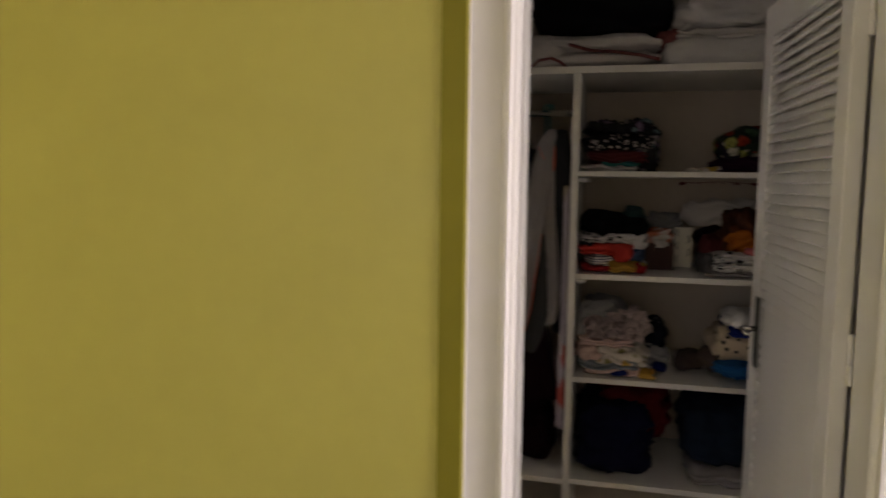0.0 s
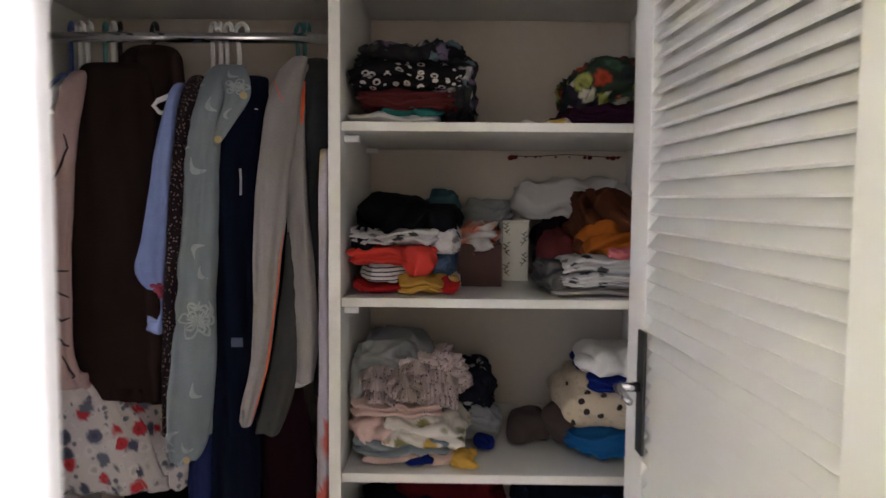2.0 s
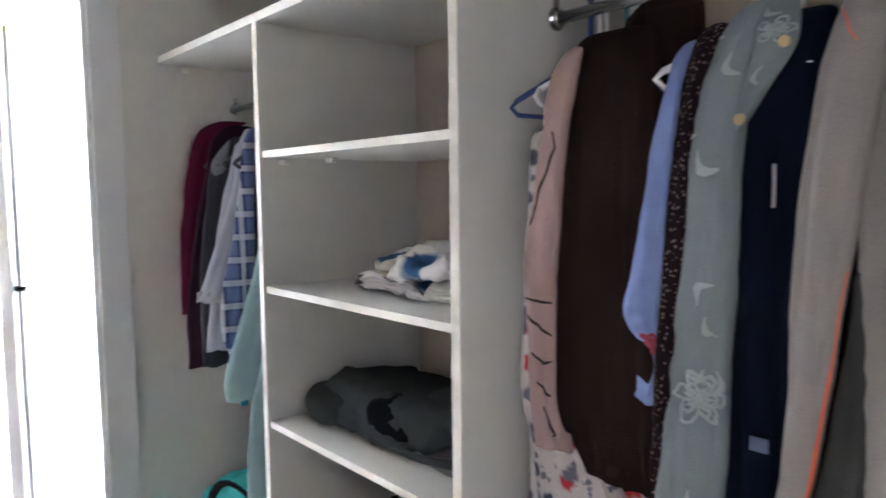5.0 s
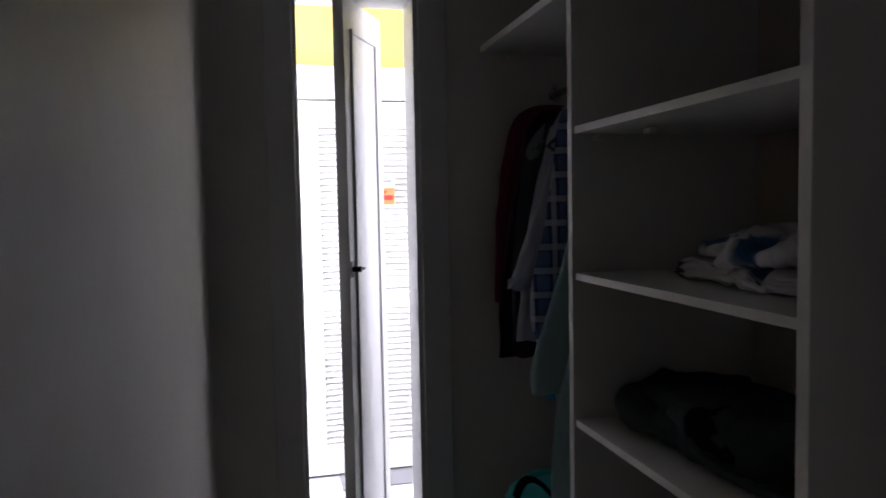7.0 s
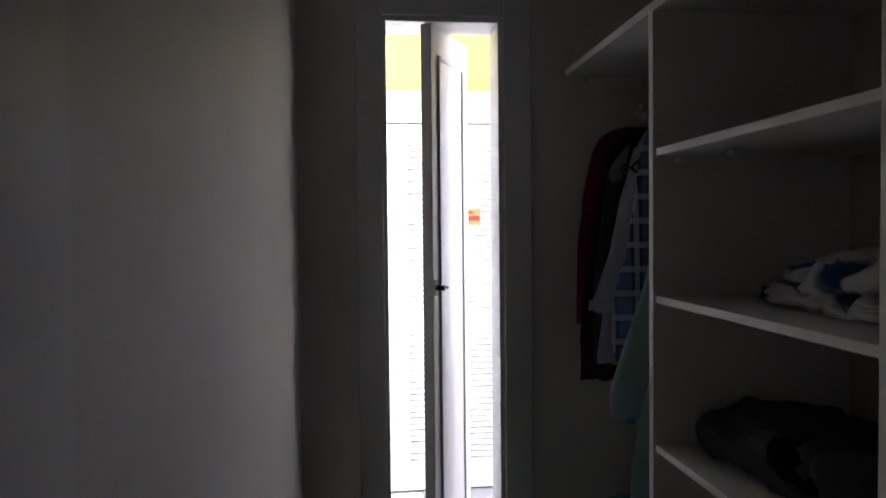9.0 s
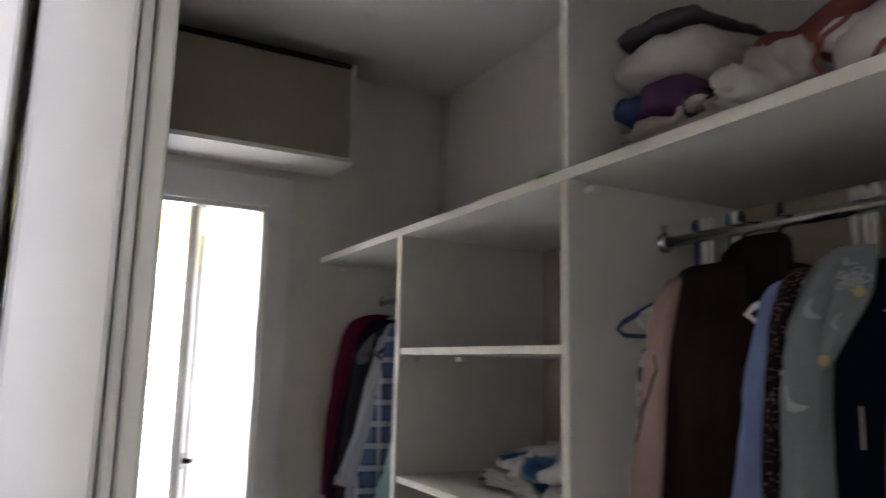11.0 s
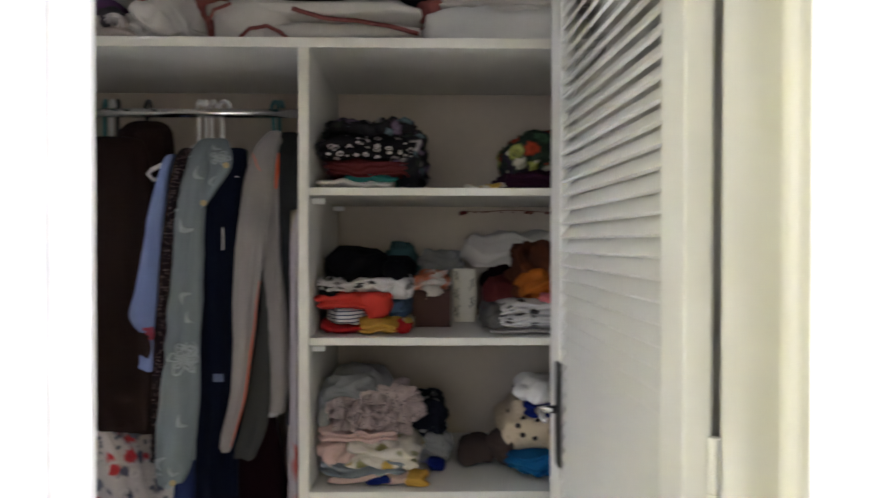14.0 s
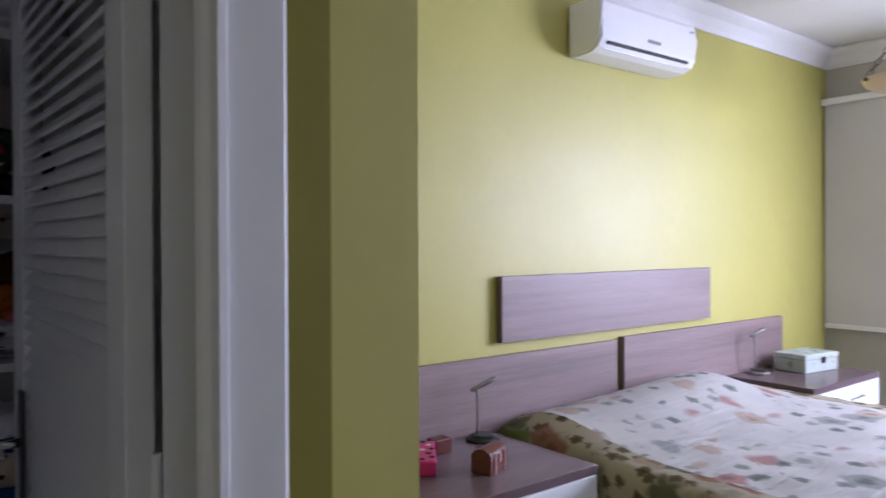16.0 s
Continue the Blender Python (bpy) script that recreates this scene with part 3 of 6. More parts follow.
    def spray(self, bm, v, u, size, turn, radius=0.0011):
        """A curled leaf in outline."""
        c = self.along(v)
        run = (self.along(min(1, v + 0.05)) - self.along(max(0, v - 0.05))).length / 0.1
        for side in (1.1, 0.98, 0.86, 0.74, 0.62):
            pts = [(v + 1.25 * size * (0.9 * math.sin(turn + side * 0.2) * t + side * 0.45 * math.cos(turn) * math.sin(math.pi * t)) / run,
                    max(-0.98, min(0.98, u + size * (0.9 * math.cos(turn) * t - side * 0.45 * math.sin(turn) * math.sin(math.pi * t)) / c.w))) for t in [k / 6 for k in range(7)]]
            self.stroke(bm, pts, radius)
        return bm


class SideDrape(Drape):
    """Hanging cloth that lies across the rod: its path is (y, x, z, half width)."""

    def skin(self, v, a, inset=0.0):
        p = super().skin(v, a, inset)
        return Vector((p.y, p.x, p.z))


def drape(name, path, thick, seed, mat, root, label="", **more):
    d = Drape(path, thick, seed, **more)
    part(name, d.mesh(), mat, root, label, True)
    return d


PINK = cloth("dusty_pink_cloth", (0.42, 0.29, 0.27))
FLORAL_WHITE = printed("white_floral_cloth", (0.54, 0.49, 0.475), "flowers", [(0.08, 0.09, 0.13), (0.50, 0.04, 0.05), (0.14, 0.15, 0.20), (0.62, 0.57, 0.55), (0.62, 0.57, 0.55), (0.09, 0.09, 0.14), (0.62, 0.57, 0.55)], 26, (1, 1, 1), 0.44, [(0.16, 0.17, 0.21), (0.62, 0.57, 0.55), (0.62, 0.57, 0.55)])
BROWN = cloth("dark_brown_cloth", (0.0200, 0.0105, 0.0090))
PRINT_DARK = plain("dark_print_ink", (0.02, 0.014, 0.014), 0.85)
PRINT_PALE = plain("pale_print_ink", (0.325, 0.36, 0.37), 0.85)
RED_PRINT = plain("crimson_print_ink", (0.28, 0.03, 0.06), 0.85)
PALE_BLUE = cloth("pale_blue_cloth", (0.20, 0.26, 0.48))
DARK_PRINT = printed("dark_dotted_cloth", (0.016, 0.009, 0.011), "dots", [(0.20, 0.15, 0.14)], 190, (1, 1, 0.6), 0.27)
GREY_GREEN = cloth("grey_green_cloth", (0.225, 0.26, 0.275))
NAVY = cloth("navy_cloth", (0.0045, 0.007, 0.018))
NAVY_LIGHT = cloth("faded_navy_cloth", (0.10, 0.12, 0.18))
DEEP_BLUE = cloth("deep_blue_cloth", (0.020, 0.028, 0.10))
GREY_KNIT = cloth("heather_grey_knit", (0.30, 0.275, 0.265), 0.22)
PALE_KNIT = cloth("pale_grey_lining", (0.42, 0.40, 0.40))
CHARCOAL = cloth("charcoal_knit", (0.055, 0.055, 0.053))
ORANGE_TRIM = cloth("orange_piping", (0.75, 0.13, 0.06))
DARK_TEAL = cloth("dark_grey_cloth", (0.030, 0.032, 0.036))
RED_FLORAL = printed("lilac_red_floral_cloth", (0.40, 0.36, 0.40), "flowers", [(0.40, 0.03, 0.03), (0.50, 0.10, 0.08), (0.45, 0.38, 0.25), (0.30, 0.28, 0.34)], 12, (1, 1, 0.7), 0.42)
MAROON = cloth("maroon_cloth", (0.012, 0.0028, 0.0055))
BUTTON = plain("tan_button", (0.45, 0.33, 0.16), 0.4)

ROD_Y, ROD_Z = 2.207, 1.775
for hx, m, c, turn, dip in ((-0.735, HANGER_BLUE, "navy", 0, 0.10), (-0.711, HANGER_WHITE, "white", 8, 0.085), (-0.693, HANGER_WHITE, "white", 13, 0.08), (-0.652, HANGER_TEAL, "teal", -3, 0.10), (-0.633, HANGER_WHITE, "white", 3, 0.09),
                            (-0.617, HANGER_BLACK, "black", -6, 0.08), (-0.534, HANGER_BLACK, "black", 6, 0.09), (-0.392, HANGER_WHITE, "white", 4, 0.10), (-0.376, HANGER_WHITE, "white", -20, 0.085), (-0.357, HANGER_WHITE, "white", 6, 0.10),
                            (-0.326, HANGER_WHITE, "white", 24, 0.09), (-0.186, HANGER_TEAL, "teal", 4, 0.10), (-0.171, HANGER_TEAL, "teal", -4, 0.10)):
    hanger(hx, ROD_Y, ROD_Z, m, c, turn, 0.30 if c == "teal" else 0.34 if -0.66 < hx < -0.5 else 0.42, dip)

floral = garment("floral_dress", "long white dress with black and red flowers, hung in the wardrobe", -0.728, 2.22, 0.18, 1.60, 0.72, 0.035, FLORAL_WHITE, 3, flare=1.18)
drape("skirt", [(-0.660, 2.06, 1.56, 0.016), (-0.685, 2.03, 1.34, 0.022), (-0.684, 2.02, 1.20, 0.040), (-0.664, 2.02, 1.03, 0.068), (-0.605, 2.03, 0.88, 0.105), (-0.575, 2.04, 0.74, 0.122)], 0.026, 4, FLORAL_WHITE, floral, "white skirt with black and red flowers", fold=1.8, crease=0.5)
drape("skirt", [(-0.50, 2.12, 1.10, 0.050), (-0.50, 2.08, 0.92, 0.070), (-0.49, 2.07, 0.74, 0.085)], 0.024, 6, FLORAL_WHITE, floral, "white skirt with black and red flowers", fold=1.6, crease=0.5)

pink = garment("pink_blouse", "dusty pink blouse with dark branch print on a hanger", -0.690, 2.22, 0.19, 1.655, 0.99, 0.020, PINK, 5)
d = drape("sleeve", [(-0.622, 2.04, 1.668, 0.016), (-0.625, 2.00, 1.62, 0.026), (-0.639, 1.985, 1.50, 0.026), (-0.655, 1.98, 1.36, 0.034), (-0.659, 1.975, 1.285, 0.036), (-0.654, 1.975, 1.21, 0.030), (-0.650, 1.98, 1.05, 0.026), (-0.634, 1.985, 0.985, 0.038)], 0.018, 7, PINK, pink, "dusty pink sleeve", fold=1.5)
for pts in ([(0.26, 0.1), (0.29, 0.55), (0.32, 0.35), (0.36, -0.2), (0.39, -0.6), (0.42, -0.65)], [(0.665, -0.5), (0.672, 0.3), (0.675, 0.95)], [(0.71, -0.4), (0.735, 0.3), (0.745, 0.9)],
            [(0.77, -0.2), (0.785, 0.3), (0.78, 0.9)], [(0.81, 0.0), (0.825, 0.4), (0.83, 0.85)], [(0.85, 0.2), (0.88, 0.5), (0.92, 0.7), (0.93, 0.4)]):
    part("branch_print", d.stroke(bmesh.new(), pts, 0.0028), PRINT_DARK, pink, "dark brown branch print")

brown = holder("brown_dress", -0.51, 2.1, 0.95, "dark brown plain dress hung on a black hanger", "dress", "clothes on the rod")
part("back", hung_body(-0.535, 2.23, 0.185, 1.700, 0.985, 0.035, 8, flare=1.04, drop=0.10), BROWN, brown, smooth=True)
drape("front", [(-0.572, 2.07, 1.690, 0.046), (-0.552, 2.035, 1.664, 0.078), (-0.538, 2.005, 1.56, 0.088), (-0.533, 1.995, 1.40, 0.097), (-0.533, 1.99, 1.20, 0.101), (-0.532, 1.995, 1.06, 0.102), (-0.524, 2.00, 0.990, 0.078), (-0.518, 2.00, 0.955, 0.066)], 0.016, 9, BROWN, brown, fold=2.2, crease=0.25, ragged=0.004)
drape("shoulder", [(-0.496, 2.105, 1.736, 0.030), (-0.490, 2.085, 1.715, 0.062), (-0.484, 2.065, 1.66, 0.074), (-0.470, 2.045, 1.40, 0.062), (-0.478, 2.04, 1.10, 0.060), (-0.482, 2.04, 0.942, 0.056)], 0.016, 10, BROWN, brown, fold=2.0, crease=0.3, ragged=0.005)

blue = garment("blue_shirt", "pale blue shirt hung between darker clothes", -0.470, 2.22, 0.175, 1.66, 1.15, 0.014, PALE_BLUE, 11)
d = drape("sleeve", [(-0.404, 2.03, 1.640, 0.010), (-0.409, 2.00, 1.605, 0.013), (-0.425, 1.985, 1.50, 0.019), (-0.445, 1.98, 1.325, 0.026), (-0.459, 1.98, 1.235, 0.032), (-0.440, 1.99, 1.178, 0.014), (-0.450, 1.985, 1.11, 0.020)], 0.016, 12, PALE_BLUE, blue, "pale blue sleeve", fold=1.4)
for v, u, size in ((0.76, 0.45, 0.013), (0.80, 0.6, 0.011)):
    part("embroidery", d.flower(bmesh.new(), v, u, size, 5, 0.0030), RED_PRINT, blue, "crimson flower embroidery")

dots = garment("patterned_shirt", "black shirt with small pale dotted print", -0.440, 2.23, 0.185, 1.66, 0.88, 0.012, DARK_PRINT, 14)
drape("sleeve", [(-0.362, 2.02, 1.655, 0.014), (-0.375, 1.985, 1.58, 0.018), (-0.402, 1.98, 1.30, 0.018), (-0.417, 1.98, 1.05, 0.017), (-0.425, 1.985, 0.88, 0.016)], 0.018, 15, DARK_PRINT, dots)

grey = garment("grey_floral_shirt", "grey green shirt with pale outlined flowers and tan buttons", -0.375, 2.23, 0.18, 1.675, 1.02, 0.014, GREY_GREEN, 17)
d = drape("sleeve", [(-0.322, 2.06, 1.685, 0.022), (-0.334, 2.00, 1.60, 0.034), (-0.348, 1.985, 1.44, 0.037), (-0.361, 1.98, 1.21, 0.043), (-0.370, 1.975, 1.00, 0.047), (-0.380, 1.975, 0.88, 0.042), (-0.390, 1.98, 0.83, 0.030)], 0.026, 18, GREY_GREEN, grey, "grey green sleeve", crease=0.8)
cuff = drape("cuff", [(-0.338, 2.0, 1.02, 0.014), (-0.336, 2.0, 0.93, 0.016), (-0.338, 2.005, 0.885, 0.012)], 0.010, 19, GREY_GREEN, grey)
fold_ = drape("collar", [(-0.300, 2.06, 1.685, 0.026), (-0.280, 2.01, 1.640, 0.030), (-0.272, 1.985, 1.600, 0.026), (-0.292, 1.98, 1.555, 0.020), (-0.312, 1.98, 1.505, 0.005)], 0.011, 20, GREY_GREEN, grey, "floral shirt collar", crease=0.5)
for size, petals, radius in ((0.040, 6, 0.0030), (0.027, 5, 0.0026), (0.014, 5, 0.0018)):
    part("flower_print", d.flower(bmesh.new(), 0.555, 0.25, size, petals, radius), PRINT_PALE, grey, "pale flower outline")
for v, u, size, turn in ((0.30, -0.3, 0.030, 0.6), (0.28, -0.6, 0.022, 1.9), (0.44, 0.55, 0.030, 2.2), (0.47, 0.35, 0.024, 0.9), (0.53, -0.2, 0.024, -0.4), (0.55, 0.55, 0.03, -1.2), (0.66, 0.2, 0.03, 0.9), (0.80, -0.3, 0.034, 2.0), (0.84, -0.1, 0.026, 0.4), (0.90, -0.5, 0.030, 2.6), (0.93, 0.1, 0.026, 1.0), (0.97, -0.2, 0.022, 0.2), (0.16, 0.3, 0.026, 1.0), (0.12, -0.4, 0.022, 2.0)):
    part("leaf_print", d.spray(bmesh.new(), v, u, size * 1.15, turn, 0.0018), PRINT_PALE, grey, "pale leaf outline")
for size, radius in ((0.026, 0.0022), (0.015, 0.0020)):
    part("flower_print", fold_.flower(bmesh.new(), 0.34, 0.1, size, 5, radius), PRINT_PALE, grey, "pale flower outline")
for v, u, size, turn in ((0.12, -0.3, 0.026, 0.8), (0.62, 0.1, 0.022, 1.4)):
    part("leaf_print", fold_.spray(bmesh.new(), v, u, size, turn, 0.0018), PRINT_PALE, grey, "pale leaf outline")
for p in (fold_.on(0.46, 0.6, 0.002), fold_.on(0.93, 0.2, 0.002), d.on(0.965, 0.35, 0.002)):
    part("button", tube(bmesh.new(), [p, p + Vector((0, -0.003, 0))], 0.0075, 12), BUTTON, grey, "tan button")

navy = garment("navy_dress", "long plain navy dress hung beside the floral shirt", -0.305, 2.23, 0.20, 1.645, 0.62, 0.022, NAVY, 21, flare=1.08)
drape("front", [(-0.255, 2.05, 1.66, 0.035), (-0.268, 2.02, 1.55, 0.048), (-0.280, 2.01, 1.26, 0.048), (-0.283, 2.005, 1.00, 0.050), (-0.290, 2.01, 0.64, 0.052)], 0.026, 22, NAVY, navy, fold=1.4, crease=0.4)
part("label_tag", boxes((-0.284, -0.260, 1.968, 1.971, 1.079, 1.098)), NAVY_LIGHT, navy, "faded blue square patch")
part("neck_label", boxes((-0.268, -0.240, 2.018, 2.021, 1.592, 1.606)), NAVY_LIGHT, navy, "pale neck label")
part("drawstring", tube(bmesh.new(), [(-0.262, 1.972, 1.455), (-0.260, 1.969, 1.43), (-0.261, 1.970, 1.40)], 0.0024, 6), PALE_KNIT, navy, "short white cord")
deep = holder("blue_skirt", -0.36, 2.15, 0.5, "deep blue skirt hung below the floral sleeve", "skirt", "clothes on the rod")
drape("panel", [(-0.372, 2.10, 1.00, 0.03), (-0.372, 2.06, 0.85, 0.035), (-0.375, 2.05, 0.55, 0.045)], 0.02, 23, DEEP_BLUE, deep, fold=1.3)

mar = garment("maroon_sweater", "dark maroon top hung behind other clothes", -0.235, 2.25, 0.17, 1.64, 0.90, 0.012, MAROON, 24)
drape("sleeve", [(-0.226, 2.05, 1.62, 0.014), (-0.226, 2.03, 1.30, 0.016), (-0.20, 2.04, 1.0, 0.05), (-0.17, 2.05, 0.70, 0.07)], 0.014, 25, MAROON, mar)

hood = garment("grey_hoodie", "heather grey zip top with orange piping and charcoal sides", -0.175, 2.24, 0.17, 1.705, 1.03, 0.014, GREY_KNIT, 27)
left = drape("sleeve", [(-0.150, 2.06, 1.705, 0.016), (-0.164, 2.01, 1.655, 0.028), (-0.173, 1.985, 1.585, 0.035), (-0.190, 1.98, 1.47, 0.035), (-0.203, 1.975, 1.30, 0.032), (-0.213, 1.975, 1.165, 0.024), (-0.223, 1.97, 1.05, 0.018), (-0.246, 1.97, 0.955, 0.017), (-0.256, 1.97, 0.915, 0.013)], 0.018, 28, GREY_KNIT, hood, "heather grey sleeve", fold=1.5, crease=0.7)
right = drape("sleeve", [(-0.142, 2.06, 1.69, 0.012), (-0.153, 2.015, 1.60, 0.018), (-0.152, 2.00, 1.48, 0.020), (-0.144, 1.995, 1.32, 0.025), (-0.136, 1.99, 1.21, 0.029), (-0.132, 1.99, 1.08, 0.030), (-0.137, 1.99, 1.005, 0.024)], 0.018, 29, GREY_KNIT, hood, "heather grey sleeve", fold=1.5, crease=0.7)
drape("side_panel", [(-0.166, 1.995, 1.325, 0.004), (-0.160, 1.99, 1.20, 0.020), (-0.172, 1.985, 1.06, 0.030), (-0.190, 1.98, 0.96, 0.032), (-0.210, 1.98, 0.895, 0.026)], 0.018, 30, CHARCOAL, hood, "charcoal knit side panel", crease=0.5)
drape("lining", [(-0.148, 1.99, 1.205, 0.014), (-0.142, 1.985, 1.10, 0.017), (-0.140, 1.985, 0.995, 0.016)], 0.012, 33, PALE_KNIT, hood, "pale grey lining", crease=0.4)
for d, pts, r in ((left, [(0.48, 0.95), (0.58, 0.93), (0.72, 0.93), (0.86, 0.95), (0.96, 0.93)], 0.0022), (left, [(0.16, -0.85), (0.20, -0.3), (0.24, 0.1)], 0.0014), (right, [(0.50, -0.9), (0.60, -0.8), (0.66, -0.6)], 0.0018), (right, [(0.10, 0.80), (0.17, 0.9), (0.24, 0.85)], 0.0042)):
    part("piping", d.stroke(bmesh.new(), pts, r), ORANGE_TRIM, hood, "orange piping")

jack = garment("dark_jacket", "dark grey jacket on a teal hanger", -0.112, 2.24, 0.19, 1.69, 0.95, 0.014, DARK_TEAL, 31)
drape("sleeve", [(-0.120, 2.08, 1.705, 0.024), (-0.110, 2.03, 1.635, 0.030), (-0.107, 2.02, 1.50, 0.027), (-0.106, 2.02, 1.34, 0.020), (-0.103, 2.03, 1.10, 0.018)], 0.016, 32, DARK_TEAL, jack)
lil = garment("lilac_dress", "lilac dress with red flowers against the upright", -0.087, 2.22, 0.195, 1.56, 0.60, 0.009, RED_FLORAL, 34)
drape("frill", [(-0.088, 1.99, 1.50, 0.010), (-0.086, 1.975, 1.40, 0.012), (-0.086, 1.97, 1.10, 0.012), (-0.092, 1.975, 0.62, 0.016)], 0.012, 35, RED_FLORAL, lil, "lilac frill with red flowers", fold=2.0)

# ---- folded clothes ----


def soft_box(x0, x1, y0, y1, z0, z1, seed, layers=3, rough=0.012, round_=0.35, slump=0.0):
    """A folded piece of cloth: a slab with rounded folds, layer creases and a wrinkled skin."""
    bm = bmesh.new()
    bmesh.ops.create_cube(bm, size=2)
    bmesh.ops.subdivide_edges(bm, edges=bm.edges[:], cuts=13, use_grid_fill=True)
    h = Vector(((x1 - x0) / 2, (y1 - y0) / 2, (z1 - z0) / 2))
    c = Vector(((x0 + x1) / 2, (y0 + y1) / 2, (z0 + z1) / 2))
    r = min(h.z, 0.05) * (0.6 + round_)
    for v in bm.verts:
        p = Vector((v.co.x * h.x, v.co.y * h.y, v.co.z * h.z))
        core = Vector([max(-h[i] + r, min(h[i] - r, p[i])) if h[i] > r else 0 for i in range(3)])
        d = p - core
        if d.length > 1e-6:
            p = core + d.normalized() * r
        side = max(abs(v.co.x), abs(v.co.y))
        if layers and side > 0.8:
            crease = 1 - 0.10 * abs(math.cos(math.pi * layers * (v.co.z + 1) / 2)) ** 6
            p.x, p.y = p.x * crease, p.y * crease
        q = (p + c) * 16 + Vector((seed * 5.3, seed, 0))
        n = Vector((noise.noise(q), noise.noise(q + Vector((9, 0, 0))), noise.noise(q + Vector((0, 17, 0)))))
        n += 0.5 * Vector((noise.noise(q * 2.7), noise.noise(q * 2.7 + Vector((3, 0, 0))), noise.noise(q * 2.7 + Vector((0, 5, 0)))))
        p += n * rough * 1.3
        if slump:
            p.z -= slump * max(0, p.x / h.x) ** 2 * (p.z + h.z)
        p += c
        p.z = max(p.z, z0 + 0.001)
        v.co = p
    return bm


def heap(x0, x1, y0, y1, z0, z1, seed, rough=0.02, freq=11.0, flat=0.35, detail=5, crisp=1.0):
    """A crumpled bundle: a lump with long overlapping folds and sharp creases, flat below."""
    bm = bmesh.new()
    bmesh.ops.create_icosphere(bm, subdivisions=detail, radius=1)
    h = Vector(((x1 - x0) / 2, (y1 - y0) / 2, (z1 - z0)))
    small = min(h.x, h.y, h.z)
    amp = min(rough * 2.1, small * 0.42)
    turn = Matrix.Rotation(seed * 1.7, 3, "Z") @ Matrix.Rotation(0.5 * math.sin(seed * 2.3), 3, "Y")
    for v in bm.verts:
        d = v.co.copy()
        e = Vector((math.copysign(abs(d.x) ** 0.68, d.x), math.copysign(abs(d.y) ** 0.66, d.y), math.copysign(abs(d.z) ** 0.78, d.z)))
        p = Vector((e.x * h.x * 0.95, e.y * h.y * 0.95, h.z * flat + e.z * h.z * (1 - flat if d.z > 0 else flat)))
        q = turn @ (p * freq) + Vector((seed * 7.7, seed * 1.3, 0))
        bend = Vector((noise.noise(q * 0.6), noise.noise(q * 0.6 + Vector((31, 0, 0))), noise.noise(q * 0.6 + Vector((0, 57, 0)))))
        q2 = q + bend * 1.5
        q2 = Vector((q2.x * 0.42, q2.y, q2.z * 1.25))
        fold = math.sin(3.1 * q2.y + 2.2 * q2.z + 4 * bend.x)
        layer = 1 - abs(fold) ** 0.85
        ridge = 0.6 * (0.36 - layer) + 0.7 * (0.42 - 1.6 * abs(noise.noise(q2 * 1.4))) + crisp * 0.40 * (0.4 - 1.5 * abs(noise.noise(q2 * 3.2))) + crisp * 0.16 * (0.4 - 1.5 * abs(noise.noise(q2 * 7.5)))
        p += d * amp * (ridge - 0.35) + bend * amp * 0.8
        p += Vector(((x0 + x1) / 2, (y0 + y1) / 2, z0))
        p.z = max(p.z, z0 + 0.001) if p.z < z1 else z1 + 0.4 * (p.z - z1)
        v.co = p
    return bm


def studs(source, places, radius, depth=0.35):
    """Flat round dots that sit on the front of a bundle, at (x, z) places."""
    tree = BVHTree.FromBMesh(source)
    out = []
    for x, z in places:
        hit, normal, _, _ = tree.ray_cast(Vector((x, 1.8, z)), Vector((0, 1, 0)))
        if hit:
            bm = bmesh.new()
            m = Matrix.Translation(hit) @ normal.to_track_quat("Z", "Y").to_matrix().to_4x4() @ Matrix.Diagonal((1, 1, depth, 1))
            bmesh.ops.create_icosphere(bm, subdivisions=2, radius=radius, matrix=m)
            out.append(bm)
    return out


def folded(name, label, category, bm, mat, group=""):
    return tagged(part(name, bm, mat, None, smooth=True), label, category, group)


def frill(x0, x1, y, z, drop, seed, tilt=0.0):
    """A gathered strip of cloth that stands out from the pile in waves."""
    bm = bmesh.new()
    rows = []
    for j in range(6):
        v = j / 5
        row = []
        for i in range(91):
            u = i / 90
            wave = math.sin(u * (x1 - x0) * 150 + 3.0 * v * noise.noise(Vector((u * 3, seed + 9, 1))) + 2.5 * noise.noise(Vector((u * 5, seed, 0)))) + 0.6 * noise.noise(Vector((u * 22, seed + 4, v)))
            bow = math.sin(math.pi * u)
            row.append(bm.verts.new((x0 + (x1 - x0) * u + 0.006 * v * noise.noise(Vector((u * 14, seed, 5))), y - 0.022 * bow ** 0.6 - math.sin(v * 2.4) * 0.016 * (1 + 0.9 * wave), z + tilt * (u - 0.5) + 0.022 * bow - drop * v + 0.007 * wave * v)))
        rows.append(row)
    for a, b in zip(rows, rows[1:]):
        for i in range(90):
            bm.faces.new((a[i], a[i + 1], b[i + 1], b[i]))
    bmesh.ops.solidify(bm, geom=bm.faces[:], thickness=0.0015)
    return bm


def bundle(name, label, category, group, base, pieces):
    root = holder(name, *base, label, category, group)
    for n, bm, mat, l in pieces:
        part(n, bm, mat, root, l, True)
    return root


